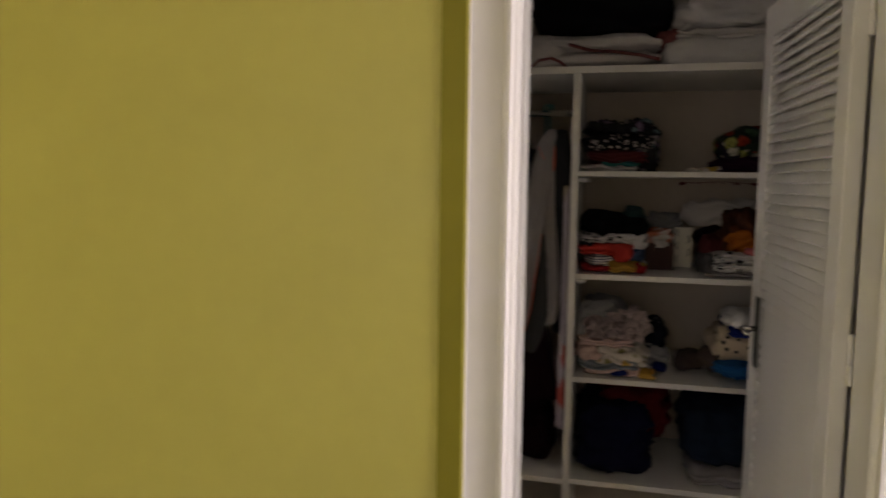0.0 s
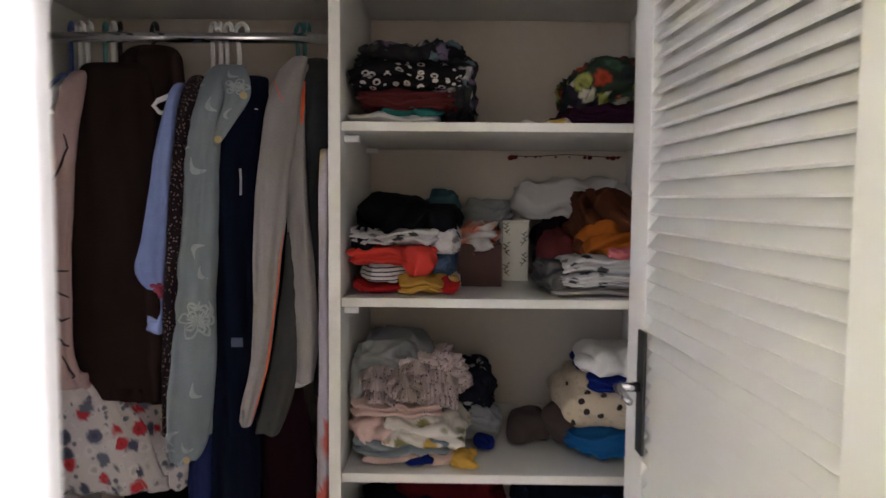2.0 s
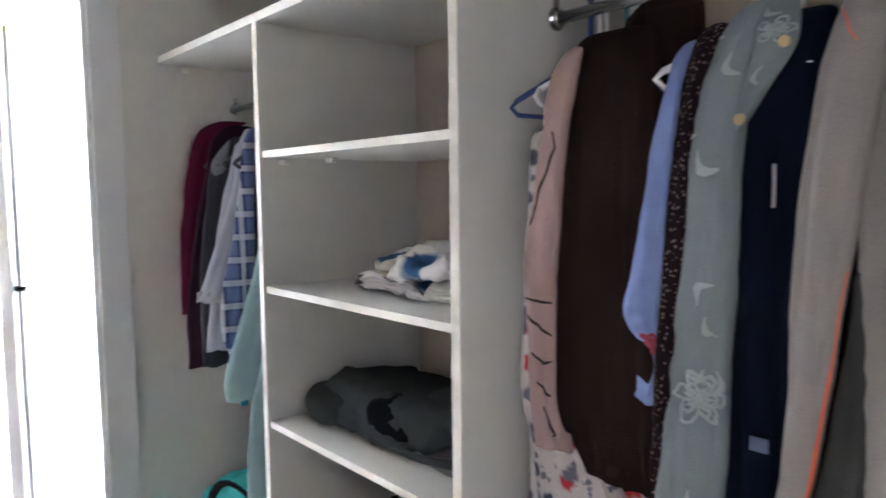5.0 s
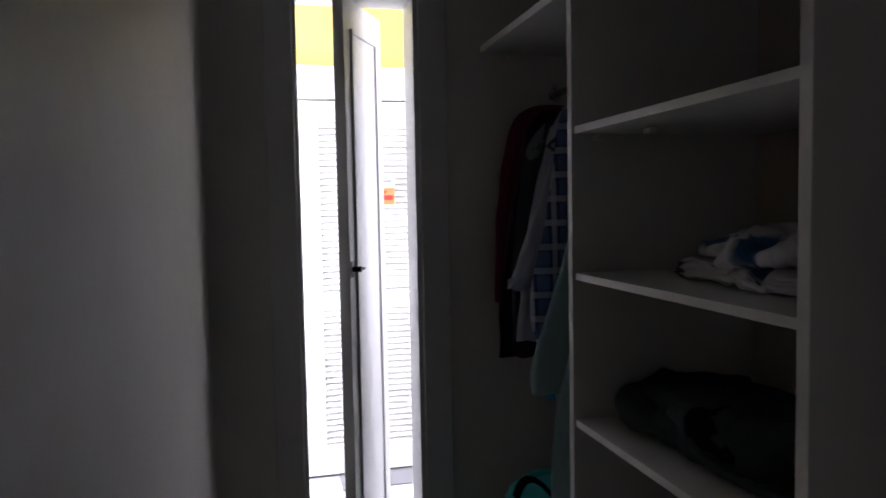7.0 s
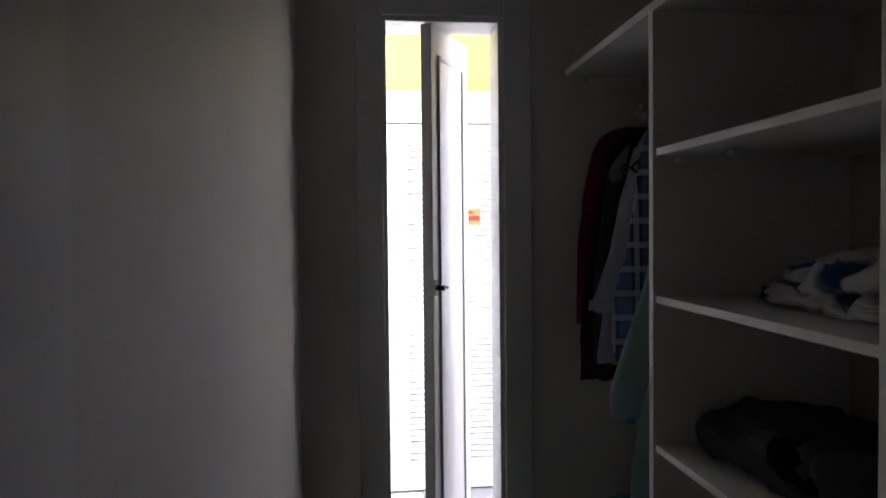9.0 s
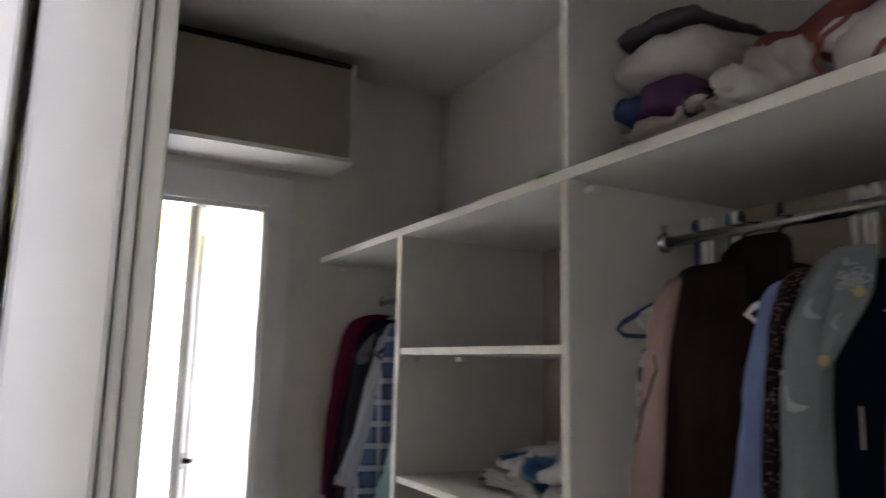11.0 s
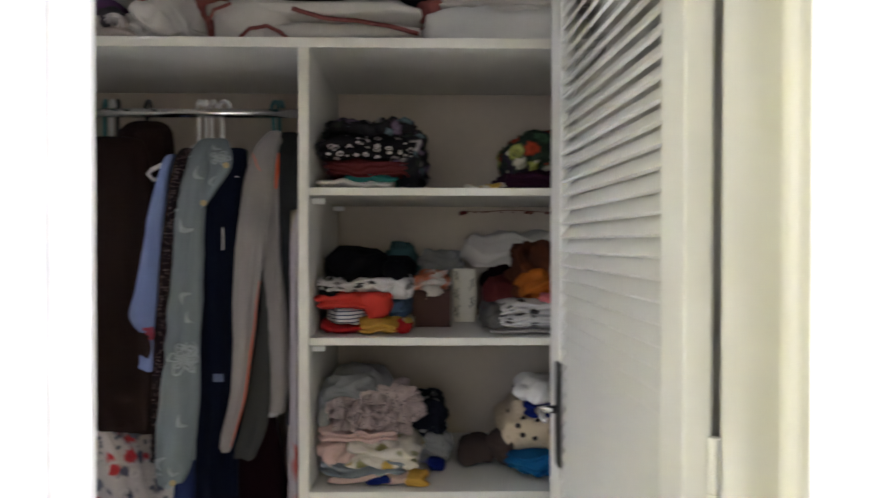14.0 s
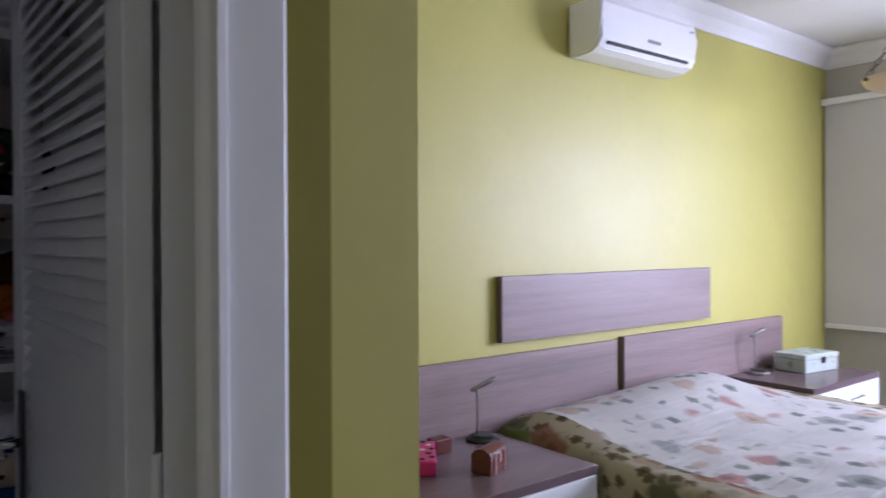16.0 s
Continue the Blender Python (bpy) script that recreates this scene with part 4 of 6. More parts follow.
CREAM = cloth("cream_cloth", (0.66, 0.62, 0.58))
WHITE_CLOTH = cloth("white_cloth", (0.74, 0.72, 0.70))
BLACK_CLOTH = cloth("black_cloth", (0.006, 0.006, 0.008))
RED_CLOTH = cloth("coral_red_cloth", (0.62, 0.055, 0.04))
DEEP_RED = cloth("deep_red_cloth", (0.42, 0.02, 0.02))
YELLOW_CLOTH = cloth("yellow_cloth", (0.62, 0.36, 0.07))
STRIPED = printed("white_navy_striped_cloth", (0.68, 0.68, 0.68), "stripes", [(0.05, 0.06, 0.12)], 36, (1, 1, 1), 0.25)
RINGS = printed("black_ring_print_cloth", (0.012, 0.011, 0.012), "rings", [(0.60, 0.55, 0.50)], 40, (1, 1, 1), 0.34)
DARK_FLORAL = printed("dark_floral_cloth", (0.022, 0.020, 0.024), "flowers", [(0.22, 0.17, 0.25), (0.03, 0.03, 0.03), (0.45, 0.42, 0.40), (0.16, 0.24, 0.26), (0.04, 0.05, 0.04)], 26, (1, 1, 1), 0.45)
MAROON_BROWN = cloth("maroon_brown_cloth", (0.13, 0.028, 0.028))
TEAL_CLOTH = cloth("teal_cloth", (0.03, 0.20, 0.18))
WHITE_DARK = printed("white_grey_print_cloth", (0.60, 0.58, 0.57), "flowers", [(0.05, 0.045, 0.045), (0.60, 0.58, 0.57), (0.20, 0.18, 0.18)], 30, (1, 1, 1.4), 0.36)
GREY_CLOTH = cloth("grey_cloth", (0.30, 0.305, 0.305))
PINK_PRINT = printed("pink_small_print_cloth", (0.80, 0.65, 0.62), "dots", [(0.06, 0.03, 0.04)], 95, (1, 1, 1), 0.21)
PALE_PINK = cloth("pale_pink_cloth", (0.72, 0.51, 0.45))
LEAF_PRINT = printed("cream_leaf_print_cloth", (0.76, 0.70, 0.62), "flowers", [(0.30, 0.28, 0.12), (0.66, 0.42, 0.10), (0.36, 0.34, 0.20), (0.66, 0.61, 0.54)], 19, (1, 1, 1), 0.36)
NAVY_DOTS = printed("navy_floral_cloth", (0.012, 0.014, 0.022), "flowers", [(0.46, 0.46, 0.44), (0.012, 0.014, 0.022)], 34, (1, 1, 1), 0.34)
BLUE_GREY = cloth("blue_grey_cloth", (0.25, 0.29, 0.32))
DUSK_BLUE = cloth("dusk_blue_cloth", (0.06, 0.10, 0.17))
TEAL_GREY = cloth("muted_teal_cloth", (0.06, 0.14, 0.15))
TAUPE_FUR = cloth("taupe_fleece", (0.085, 0.062, 0.055), 0.25, 0.98, 0.9)
CREAM_DOTS = printed("cream_black_dot_fleece", (0.56, 0.46, 0.34), "dots", [(0.48, 0.39, 0.28)], 60, (1, 1, 1), 0.3)
BRIGHT_BLUE = cloth("bright_blue_cloth", (0.010, 0.10, 0.26))
ROYAL_BLUE = cloth("royal_blue_cloth", (0.008, 0.018, 0.14))
MULTI = printed("bright_floral_cloth", (0.03, 0.045, 0.03), "flowers", [(0.45, 0.06, 0.03), (0.42, 0.44, 0.12), (0.62, 0.58, 0.46), (0.03, 0.04, 0.04), (0.03, 0.04, 0.04), (0.06, 0.12, 0.07), (0.05, 0.04, 0.06)], 24, (1, 1, 1), 0.50)
PLUM = cloth("plum_cloth", (0.035, 0.010, 0.025))
RUST = printed("brown_orange_cloth", (0.075, 0.026, 0.014), "flowers", [(0.11, 0.035, 0.016), (0.16, 0.05, 0.02), (0.07, 0.02, 0.014)], 7, (1, 1, 1), 0.6)
ORANGE_CLOTH = cloth("orange_cloth", (0.40, 0.11, 0.015))
SALMON = printed("salmon_white_cloth", (0.62, 0.20, 0.12), "flowers", [(0.66, 0.62, 0.58), (0.62, 0.20, 0.12)], 9, (1, 1, 1), 0.5)
DARK_GREY = cloth("dark_grey_fold_cloth", (0.050, 0.056, 0.056))
MID_GREY = cloth("mid_grey_cloth", (0.13, 0.125, 0.12))
WHITE_BLUE = printed("white_blue_print_cloth", (0.62, 0.60, 0.58), "flowers", [(0.04, 0.11, 0.24), (0.62, 0.60, 0.58), (0.05, 0.06, 0.07)], 8, (1, 1, 1), 0.34)
NAVY_RED = cloth("navy_blue_cloth", (0.008, 0.010, 0.032))
BROWN_CARD = plain("dark_brown_card", (0.060, 0.018, 0.012), 0.7)
IVORY_PAPER = plain("ivory_paper", (0.72, 0.68, 0.58), 0.6, 0.08)
G1, G2, G3, G4 = "folded clothes on the upper shelf", "folded clothes on the second shelf", "folded clothes on the third shelf", "folded clothes on the low shelf"
S1, S2, S3, S4 = 1.5515, 1.1895, 0.8165, 0.4365

# upper shelf
folded("folded_shirt", "white folded shirt at the foot of the pile", "folded clothes", soft_box(-0.040, 0.150, 1.985, 2.30, S1, S1 + 0.026, 1, 1), CREAM, G1)
folded("folded_scarf", "teal folded scarf between white and maroon cloth", "folded clothes", soft_box(0.02, 0.16, 2.00, 2.28, S1 + 0.012, S1 + 0.034, 2, 1), TEAL_CLOTH, G1)
folded("folded_blouse", "maroon folded blouse in the pile", "folded clothes", soft_box(-0.02, 0.195, 1.99, 2.36, S1 + 0.028, S1 + 0.078, 3, 3), MAROON_BROWN, G1)
folded("folded_dress", "black folded dress printed with white rings", "folded clothes", soft_box(-0.040, 0.205, 1.985, 2.36, S1 + 0.070, S1 + 0.135, 4, 2), RINGS, G1)
folded("crumpled_scarf", "dark floral scarf crumpled over the pile", "folded clothes", heap(-0.044, 0.215, 2.00, 2.36, S1 + 0.12, S1 + 0.195, 5, 0.016, 16), DARK_FLORAL, G1)
folded("crumpled_blouse", "black floral blouse hanging over the end of the pile", "folded clothes", heap(0.14, 0.240, 2.0, 2.34, S1, S1 + 0.175, 6, 0.02, 14), DARK_FLORAL, G1)
folded("folded_sweater", "plum folded top under a bright bundle", "folded clothes", soft_box(0.425, 0.62, 2.03, 2.36, S1, S1 + 0.048, 7, 2), PLUM, G1)
folded("crumpled_dress", "bright floral dress crumpled on a plum top", "folded clothes", heap(0.430, 0.645, 2.03, 2.36, S1 + 0.04, S1 + 0.165, 8, 0.013, 14), MULTI, G1)
folded("scarf", "tan patterned scarf lying flat on the shelf", "scarf", soft_box(0.335, 0.44, 2.03, 2.2, S1, S1 + 0.018, 9, 1), LEAF_PRINT, G1)
# second shelf
folded("folded_shorts", "red folded cloth at the foot of the pile", "folded clothes", soft_box(-0.035, 0.200, 2.00, 2.30, S2, S2 + 0.028, 11, 1), DEEP_RED, G2)
folded("folded_cloth", "yellow cloth sticking out of the pile", "folded clothes", soft_box(0.06, 0.165, 1.975, 2.22, S2 + 0.002, S2 + 0.040, 12, 2), YELLOW_CLOTH, G2)
folded("striped_shirt", "white shirt with navy stripes rolled in the pile", "folded clothes", heap(-0.022, 0.085, 1.972, 2.2, S2 + 0.018, S2 + 0.078, 13, 0.006, 10), STRIPED, G2)
folded("folded_tshirt", "coral red t-shirt folded over the pile", "folded clothes", soft_box(-0.036, 0.150, 1.985, 2.30, S2 + 0.060, S2 + 0.112, 14, 2, 0.012), RED_CLOTH, G2)
folded("folded_tshirt", "coral red t-shirt end hanging down", "folded clothes", soft_box(0.075, 0.150, 1.970, 2.1, S2 + 0.040, S2 + 0.104, 15, 0, 0.01), RED_CLOTH, G2)
folded("folded_blouse", "white blouse with dark print in the pile", "folded clothes", soft_box(-0.044, 0.160, 1.980, 2.32, S2 + 0.105, S2 + 0.142, 16, 2), WHITE_DARK, G2)
bundle("black_sweater", "black sweater bundled on top of the pile", "sweater", G2, (0.07, 2.16, S2 + 0.112),
       [("sweater_body", heap(-0.044, 0.180, 1.990, 2.34, S2 + 0.112, S2 + 0.220, 17, 0.020, 5, 0.15, 6, 0.3), BLACK_CLOTH, ""),
        ("sleeve", heap(-0.046, 0.03, 1.985, 2.25, S2 + 0.075, S2 + 0.165, 117, 0.016, 9), BLACK_CLOTH, ""),
        ("sleeve", heap(0.11, 0.205, 1.995, 2.2, S2 + 0.125, S2 + 0.195, 118, 0.014, 9), BLACK_CLOTH, "")])
folded("printed_sleeve", "white sleeve with grey print hanging beside the pile", "blouse", heap(0.135, 0.200, 1.99, 2.12, S2 + 0.085, S2 + 0.150, 119, 0.012, 14), WHITE_DARK, G2)
folded("blue_cloth", "blue grey cloth beside the red pile", "folded clothes", heap(0.135, 0.200, 2.02, 2.25, S2 + 0.035, S2 + 0.100, 18, 0.012), DUSK_BLUE, G2)
folded("beige_cloth", "beige checked cloth beside the red pile", "folded clothes", heap(0.13, 0.205, 2.03, 2.25, S2, S2 + 0.050, 19, 0.010), LEAF_PRINT, G2)
folded("teal_cloth", "teal cloth behind the black sweater", "folded clothes", heap(0.10, 0.21, 2.28, 2.44, S2, S2 + 0.235, 20, 0.03, 12), TEAL_GREY, G2)
folded("grey_cloth", "grey cloth bundle at the back of the shelf", "folded clothes", heap(0.18, 0.36, 2.35, 2.46, S2, S2 + 0.21, 21, 0.03, 12), GREY_CLOTH, G2)
tray = holder("storage_box", 0.29, 2.2, S2, "dark brown open box holding socks and small clothes", "box")
part("box_body", boxes((0.150, 0.300, 2.16, 2.172, S2, S2 + 0.10), (0.150, 0.300, 2.33, 2.342, S2, S2 + 0.10), (0.150, 0.162, 2.172, 2.33, S2, S2 + 0.10), (0.288, 0.300, 2.172, 2.33, S2, S2 + 0.10), (0.162, 0.288, 2.172, 2.33, S2, S2 + 0.01), bevel=0.001), BROWN_CARD, tray)
folded("small_clothes", "salmon and white small clothes piled in a box", "clothes", heap(0.165, 0.305, 2.152, 2.325, S2 + 0.07, S2 + 0.152, 22, 0.024, 18), SALMON)
case = holder("gift_box", 0.355, 2.33, S2, "tall ivory box with black sprig print and clear sides", "box")
part("box_front", boxes((0.312, 0.376, 2.288, 2.292, S2, S2 + 0.148), bevel=0.001), IVORY_PAPER, case)
for k in range(5):
    bm = bmesh.new()
    bx, bz, side = 0.328 + 0.030 * (k % 2), S2 + 0.012 + 0.026 * k, 1 if k % 2 else -1
    stem = arc((bx, 2.2875, bz), (bx + 0.006 * side, 2.2875, bz + 0.030), (0.006 * side, 0, 0), 6)
    tube(bm, stem, 0.0007, 5)
    for i, p in enumerate(stem[1:]):
        tip = p + Vector((0.008 * (1 if i % 2 else -1), 0, 0.006))
        tube(bm, [p, p.lerp(tip, 0.5), tip], [0.0004, 0.0016, 0.0003], 5)
    part("sprig_print", bm, PRINT_DARK, case, "black leaf sprig")
part("lid", boxes((0.310, 0.378, 2.286, 2.293, S2 + 0.1485, S2 + 0.154), bevel=0.001), IVORY_PAPER, case)
part("box_side", boxes((0.302, 0.375, 2.2925, 2.40, S2, S2 + 0.150), bevel=0.006), plain("clear_plastic", (0.35, 0.33, 0.30), 0.25), case, "smoky clear plastic case")
folded("white_pillow", "white pillow at the back of the shelf", "pillow", soft_box(0.335, 0.66, 2.32, 2.47, S2 + 0.156, S2 + 0.246, 23, 1, 0.016, 0.6, -0.12), CREAM, G2)
folded("folded_towel", "pale towel under the white pillow", "folded clothes", soft_box(0.40, 0.655, 2.31, 2.47, S2, S2 + 0.160, 24, 2), MAROON, G2)
folded("brown_scarf", "brown and rust scarf bundled on folded shirts", "scarf", heap(0.435, 0.655, 2.05, 2.30, S2 + 0.06, S2 + 0.240, 25, 0.026, 6, 0.3, 6, 0.3), RUST, G2)
folded("orange_scarf", "orange scarf tucked under brown cloth", "scarf", heap(0.465, 0.60, 2.025, 2.2, S2 + 0.07, S2 + 0.165, 26, 0.016, 7, 0.35, 5, 0.3), ORANGE_CLOTH, G2)
folded("maroon_scarf", "dark maroon scarf behind folded shirts", "scarf", heap(0.375, 0.50, 2.12, 2.3, S2 + 0.03, S2 + 0.145, 27, 0.016, 8, 0.35, 5, 0.4), MAROON_BROWN, G2)
folded("folded_shirt", "grey folded shirt at the foot of the pile", "folded clothes", soft_box(0.395, 0.64, 1.985, 2.25, S2, S2 + 0.016, 28, 1, 0.005), GREY_KNIT, G2)
folded("folded_shirt", "white folded shirt with black print", "folded clothes", soft_box(0.415, 0.645, 1.99, 2.25, S2 + 0.014, S2 + 0.050, 29, 3, 0.008), WHITE_DARK, G2)
folded("folded_shirt", "pale grey folded shirt with a dark letter print", "folded clothes", soft_box(0.42, 0.645, 2.00, 2.25, S2 + 0.046, S2 + 0.082, 30, 2, 0.01), WHITE_DARK, G2)
folded("pink_purse", "small pink cloth purse on the pile", "purse", heap(0.52, 0.60, 1.995, 2.06, S2 + 0.074, S2 + 0.105, 31, 0.004), cloth("pink_cloth", (0.62, 0.16, 0.17)), G2)
folded("grey_bag", "thin grey cloth slumped beside the shirts", "folded clothes", heap(0.375, 0.45, 2.0, 2.25, S2, S2 + 0.07, 32, 0.008), MID_GREY, G2)
garland = holder("bead_garland", 0.5, 2.47, 1.50, "thin garland of dark red beads strung under the shelf", "garland")
RED_BEAD = cloth("dark_red_bead", (0.15, 0.02, 0.018))
part("string", tube(bmesh.new(), [(0.34 + 0.031 * k, 2.472, 1.519 - 0.003 * math.sin(k * 0.9)) for k in range(11)], 0.0011, 5), RED_BEAD, garland)
for gx, gr in ((0.343, 0.009), (0.356, 0.0065), (0.349, 0.007), (0.385, 0.0035), (0.412, 0.004), (0.425, 0.003), (0.468, 0.0035), (0.505, 0.003), (0.548, 0.0055), (0.562, 0.0065), (0.612, 0.006), (0.626, 0.008), (0.640, 0.005)):
    bm = bmesh.new()
    bmesh.ops.create_icosphere(bm, subdivisions=2, radius=gr, matrix=Matrix.Translation((gx, 2.470, 1.517 - gr * 0.6)) @ Matrix.Diagonal((1, 0.8, 0.8, 1)))
    part("bead", bm, RED_BEAD, garland)
# third shelf
folded("folded_blouse", "pale pink folded blouse at the foot of the pile", "folded clothes", soft_box(-0.015, 0.200, 1.985, 2.30, S3, S3 + 0.028, 41, 1), PALE_PINK, G3)
folded("navy_ribbon", "navy ribbon lying over pink cloth", "clothes", heap(0.075, 0.150, 1.972, 2.03, S3 + 0.004, S3 + 0.024, 42, 0.003), ROYAL_BLUE, G3)
folded("folded_shirt", "blue grey folded shirt in the pile", "folded clothes", soft_box(-0.032, 0.190, 1.990, 2.32, S3 + 0.020, S3 + 0.062, 43, 2, 0.014), BLUE_GREY, G3)
folded("folded_dress", "cream dress with olive leaf print", "folded clothes", soft_box(0.02, 0.225, 1.980, 2.32, S3 + 0.03, S3 + 0.105, 44, 2, 0.016, 0.4, 0.25), LEAF_PRINT, G3)
folded("folded_pyjama", "pale pink pyjama rolled at the side of the pile", "folded clothes", heap(-0.044, 0.075, 1.98, 2.3, S3 + 0.035, S3 + 0.120, 45, 0.012, 13), PALE_PINK, G3)
folded("folded_nightdress", "pale pink nightdress folded in the pile", "folded clothes", soft_box(-0.034, 0.165, 1.99, 2.32, S3 + 0.098, S3 + 0.142, 46, 2, 0.012), PALE_PINK, G3)
bundle("ruffled_dress", "pink ruffled dress with small dark print", "folded clothes", G3, (0.09, 2.14, S3 + 0.125),
       [("dress_body", heap(-0.030, 0.220, 2.0, 2.30, S3 + 0.125, S3 + 0.225, 47, 0.026, 22, 0.3, 6), PINK_PRINT, "")]
       + [("ruffle", frill(-0.020 + 0.058 * (k % 3) + 0.010 * (k // 3), 0.075 + 0.062 * (k % 3), 2.028 - 0.005 * (k % 2), S3 + 0.196 - 0.028 * (k // 3) + 0.008 * math.sin(k * 2.1), 0.026, 90 + k, 0.030 * math.sin(k * 1.7)), PINK_PRINT, "") for k in range(9)])
bundle("grey_sweater", "grey sweater bundled behind the ruffled dress", "sweater", G3, (0.05, 2.2, S3 + 0.10),
       [("sweater_body", heap(-0.046, 0.145, 2.05, 2.40, S3 + 0.10, S3 + 0.268, 48, 0.020, 6, 0.35, 5, 0.4), GREY_CLOTH, ""),
        ("sleeve", heap(-0.046, 0.115, 2.02, 2.16, S3 + 0.185, S3 + 0.262, 120, 0.014, 9), GREY_CLOTH, ""),
        ("sleeve", heap(-0.047, 0.0, 2.0, 2.2, S3 + 0.13, S3 + 0.22, 121, 0.012, 9), GREY_CLOTH, "")])
folded("yellow_cloth", "yellow cloth end below the pile", "folded clothes", heap(0.18, 0.245, 1.975, 2.05, S3, S3 + 0.035, 49, 0.006), YELLOW_CLOTH, G3)
folded("navy_scarf", "navy bundle with white flowers behind the pile", "folded clothes", heap(0.160, 0.300, 2.16, 2.38, S3 + 0.055, S3 + 0.180, 50, 0.014, 13), NAVY_DOTS, G3)
folded("grey_scarf", "grey cloth under the navy bundle", "folded clothes", heap(0.175, 0.31, 2.14, 2.36, S3, S3 + 0.09, 51, 0.010), GREY_CLOTH, G3)
folded("navy_cloth", "small dark blue cloth on the shelf", "folded clothes", heap(0.235, 0.285, 2.06, 2.14, S3, S3 + 0.035, 52, 0.004), ROYAL_BLUE, G3)
robe = holder("fleece_robe", 0.46, 2.15, S3, "taupe fleece robe bundled on the shelf, one sleeve lying out", "robe", G3)
part("robe_body", heap(0.395, 0.60, 2.02, 2.26, S3, S3 + 0.130, 53, 0.018, 6, 0.35, 5, 0.3), TAUPE_FUR, robe, "", True)
part("sleeve", heap(0.318, 0.420, 2.10, 2.22, S3, S3 + 0.088, 54, 0.012, 6, 0.35, 5, 0.3), TAUPE_FUR, robe, "", True)
folded("folded_tshirt", "bright blue t-shirt folded on the robe", "folded clothes", soft_box(0.445, 0.62, 1.985, 2.26, S3 + 0.015, S3 + 0.082, 55, 3, 0.012), BRIGHT_BLUE, G3)
fleece = holder("dotted_fleece", 0.52, 2.13, S3 + 0.075, "cream fleece with black dots folded on the pile", "folded clothes", G3)
bm = soft_box(0.428, 0.62, 1.99, 2.28, S3 + 0.075, S3 + 0.175, 56, 1, 0.012, 0.6)
spots = studs(bm, [(0.447, S3 + 0.160), (0.463, S3 + 0.148), (0.478, S3 + 0.163), (0.505, S3 + 0.118), (0.452, S3 + 0.095), (0.512, S3 + 0.158), (0.475, S3 + 0.125), (0.545, S3 + 0.135)], 0.0075)
part("fleece_body", bm, CREAM_DOTS, fleece, "", True)
for bm in spots:
    part("dot", bm, PRINT_DARK, fleece, "black dot", True)
folded("folded_shorts", "royal blue shorts folded on the pile", "folded clothes", soft_box(0.48, 0.63, 2.0, 2.28, S3 + 0.150, S3 + 0.205, 57, 2, 0.01), ROYAL_BLUE, G3)
folded("white_towel", "white towel rolled on top of the pile", "towel", heap(0.445, 0.64, 2.0, 2.22, S3 + 0.190, S3 + 0.255, 58, 0.010, 7, 0.35, 5, 0.4), WHITE_CLOTH, G3)
# low shelf
folded("navy_bag", "navy cloth bag on the low shelf", "bag", soft_box(-0.03, 0.24, 2.0, 2.38, S4, S4 + 0.25, 61, 3, 0.022, 0.6), NAVY_RED, G4)
folded("red_jacket", "red and navy jacket bundled on the low shelf", "jacket", heap(0.03, 0.33, 2.08, 2.42, S4 + 0.1, S4 + 0.335, 62, 0.02, 8), cloth("dark_red_cloth", (0.11, 0.008, 0.012)), G4)
folded("denim_trousers", "dark blue trousers folded on the low shelf", "trousers", soft_box(0.36, 0.62, 2.05, 2.4, S4 + 0.045, S4 + 0.28, 63, 4, 0.02, 0.5), cloth("dark_denim", (0.012, 0.022, 0.038)), G4)
folded("folded_towel", "pale folded towel under dark trousers", "towel", soft_box(0.37, 0.63, 1.99, 2.36, S4, S4 + 0.05, 64, 2), GREY_KNIT, G4)
folded("red_bag", "dark red bag standing under the hung clothes", "bag", heap(-0.34, -0.12, 2.02, 2.3, S4, S4 + 0.29, 65, 0.015, 8), MAROON, G4)
folded("dark_bag", "dark cloth bag standing under the hung clothes", "bag", heap(-0.66, -0.36, 2.04, 2.4, S4, S4 + 0.24, 66, 0.02, 7), BLACK_CLOTH, G4)

# ---- shelves of the middle bay ----
folded("printed_cloth", "white printed cloths with blue marks, loosely folded", "folded clothes", soft_box(-1.40, -0.90, 2.07, 2.40, 1.174, 1.225, 71, 4, 0.016), WHITE_BLUE, "clothes in the middle bay")
folded("printed_cloth", "white and blue cloth crumpled on the stack", "folded clothes", heap(-1.42, -0.90, 2.05, 2.38, 1.212, 1.300, 72, 0.022, 7, 0.35, 6, 0.5), WHITE_BLUE, "clothes in the middle bay")
folded("folded_trousers", "mid grey trousers folded flat", "trousers", soft_box(-1.40, -0.95, 2.05, 2.35, 0.795, 0.825, 73, 1, 0.006), MID_GREY, "clothes in the middle bay")
bundle("dark_sweater", "dark grey sweater folded over trousers", "sweater", "clothes in the middle bay", (-1.4, 2.2, 0.796),
       [("sweater_body", soft_box(-1.60, -1.10, 2.02, 2.36, 0.796, 0.895, 74, 1, 0.014, 0.8), DARK_GREY, ""),
        ("sleeve", heap(-1.62, -1.36, 1.985, 2.30, 0.796, 0.930, 122, 0.022, 3.2, 0.3, 5, 0.2), DARK_GREY, "folded grey sleeve"),
        ("sleeve", heap(-1.34, -1.08, 1.995, 2.22, 0.826, 0.910, 123, 0.022, 4, 0.3, 5, 0.2), BLACK_CLOTH, "dark sleeve turned inside out")])
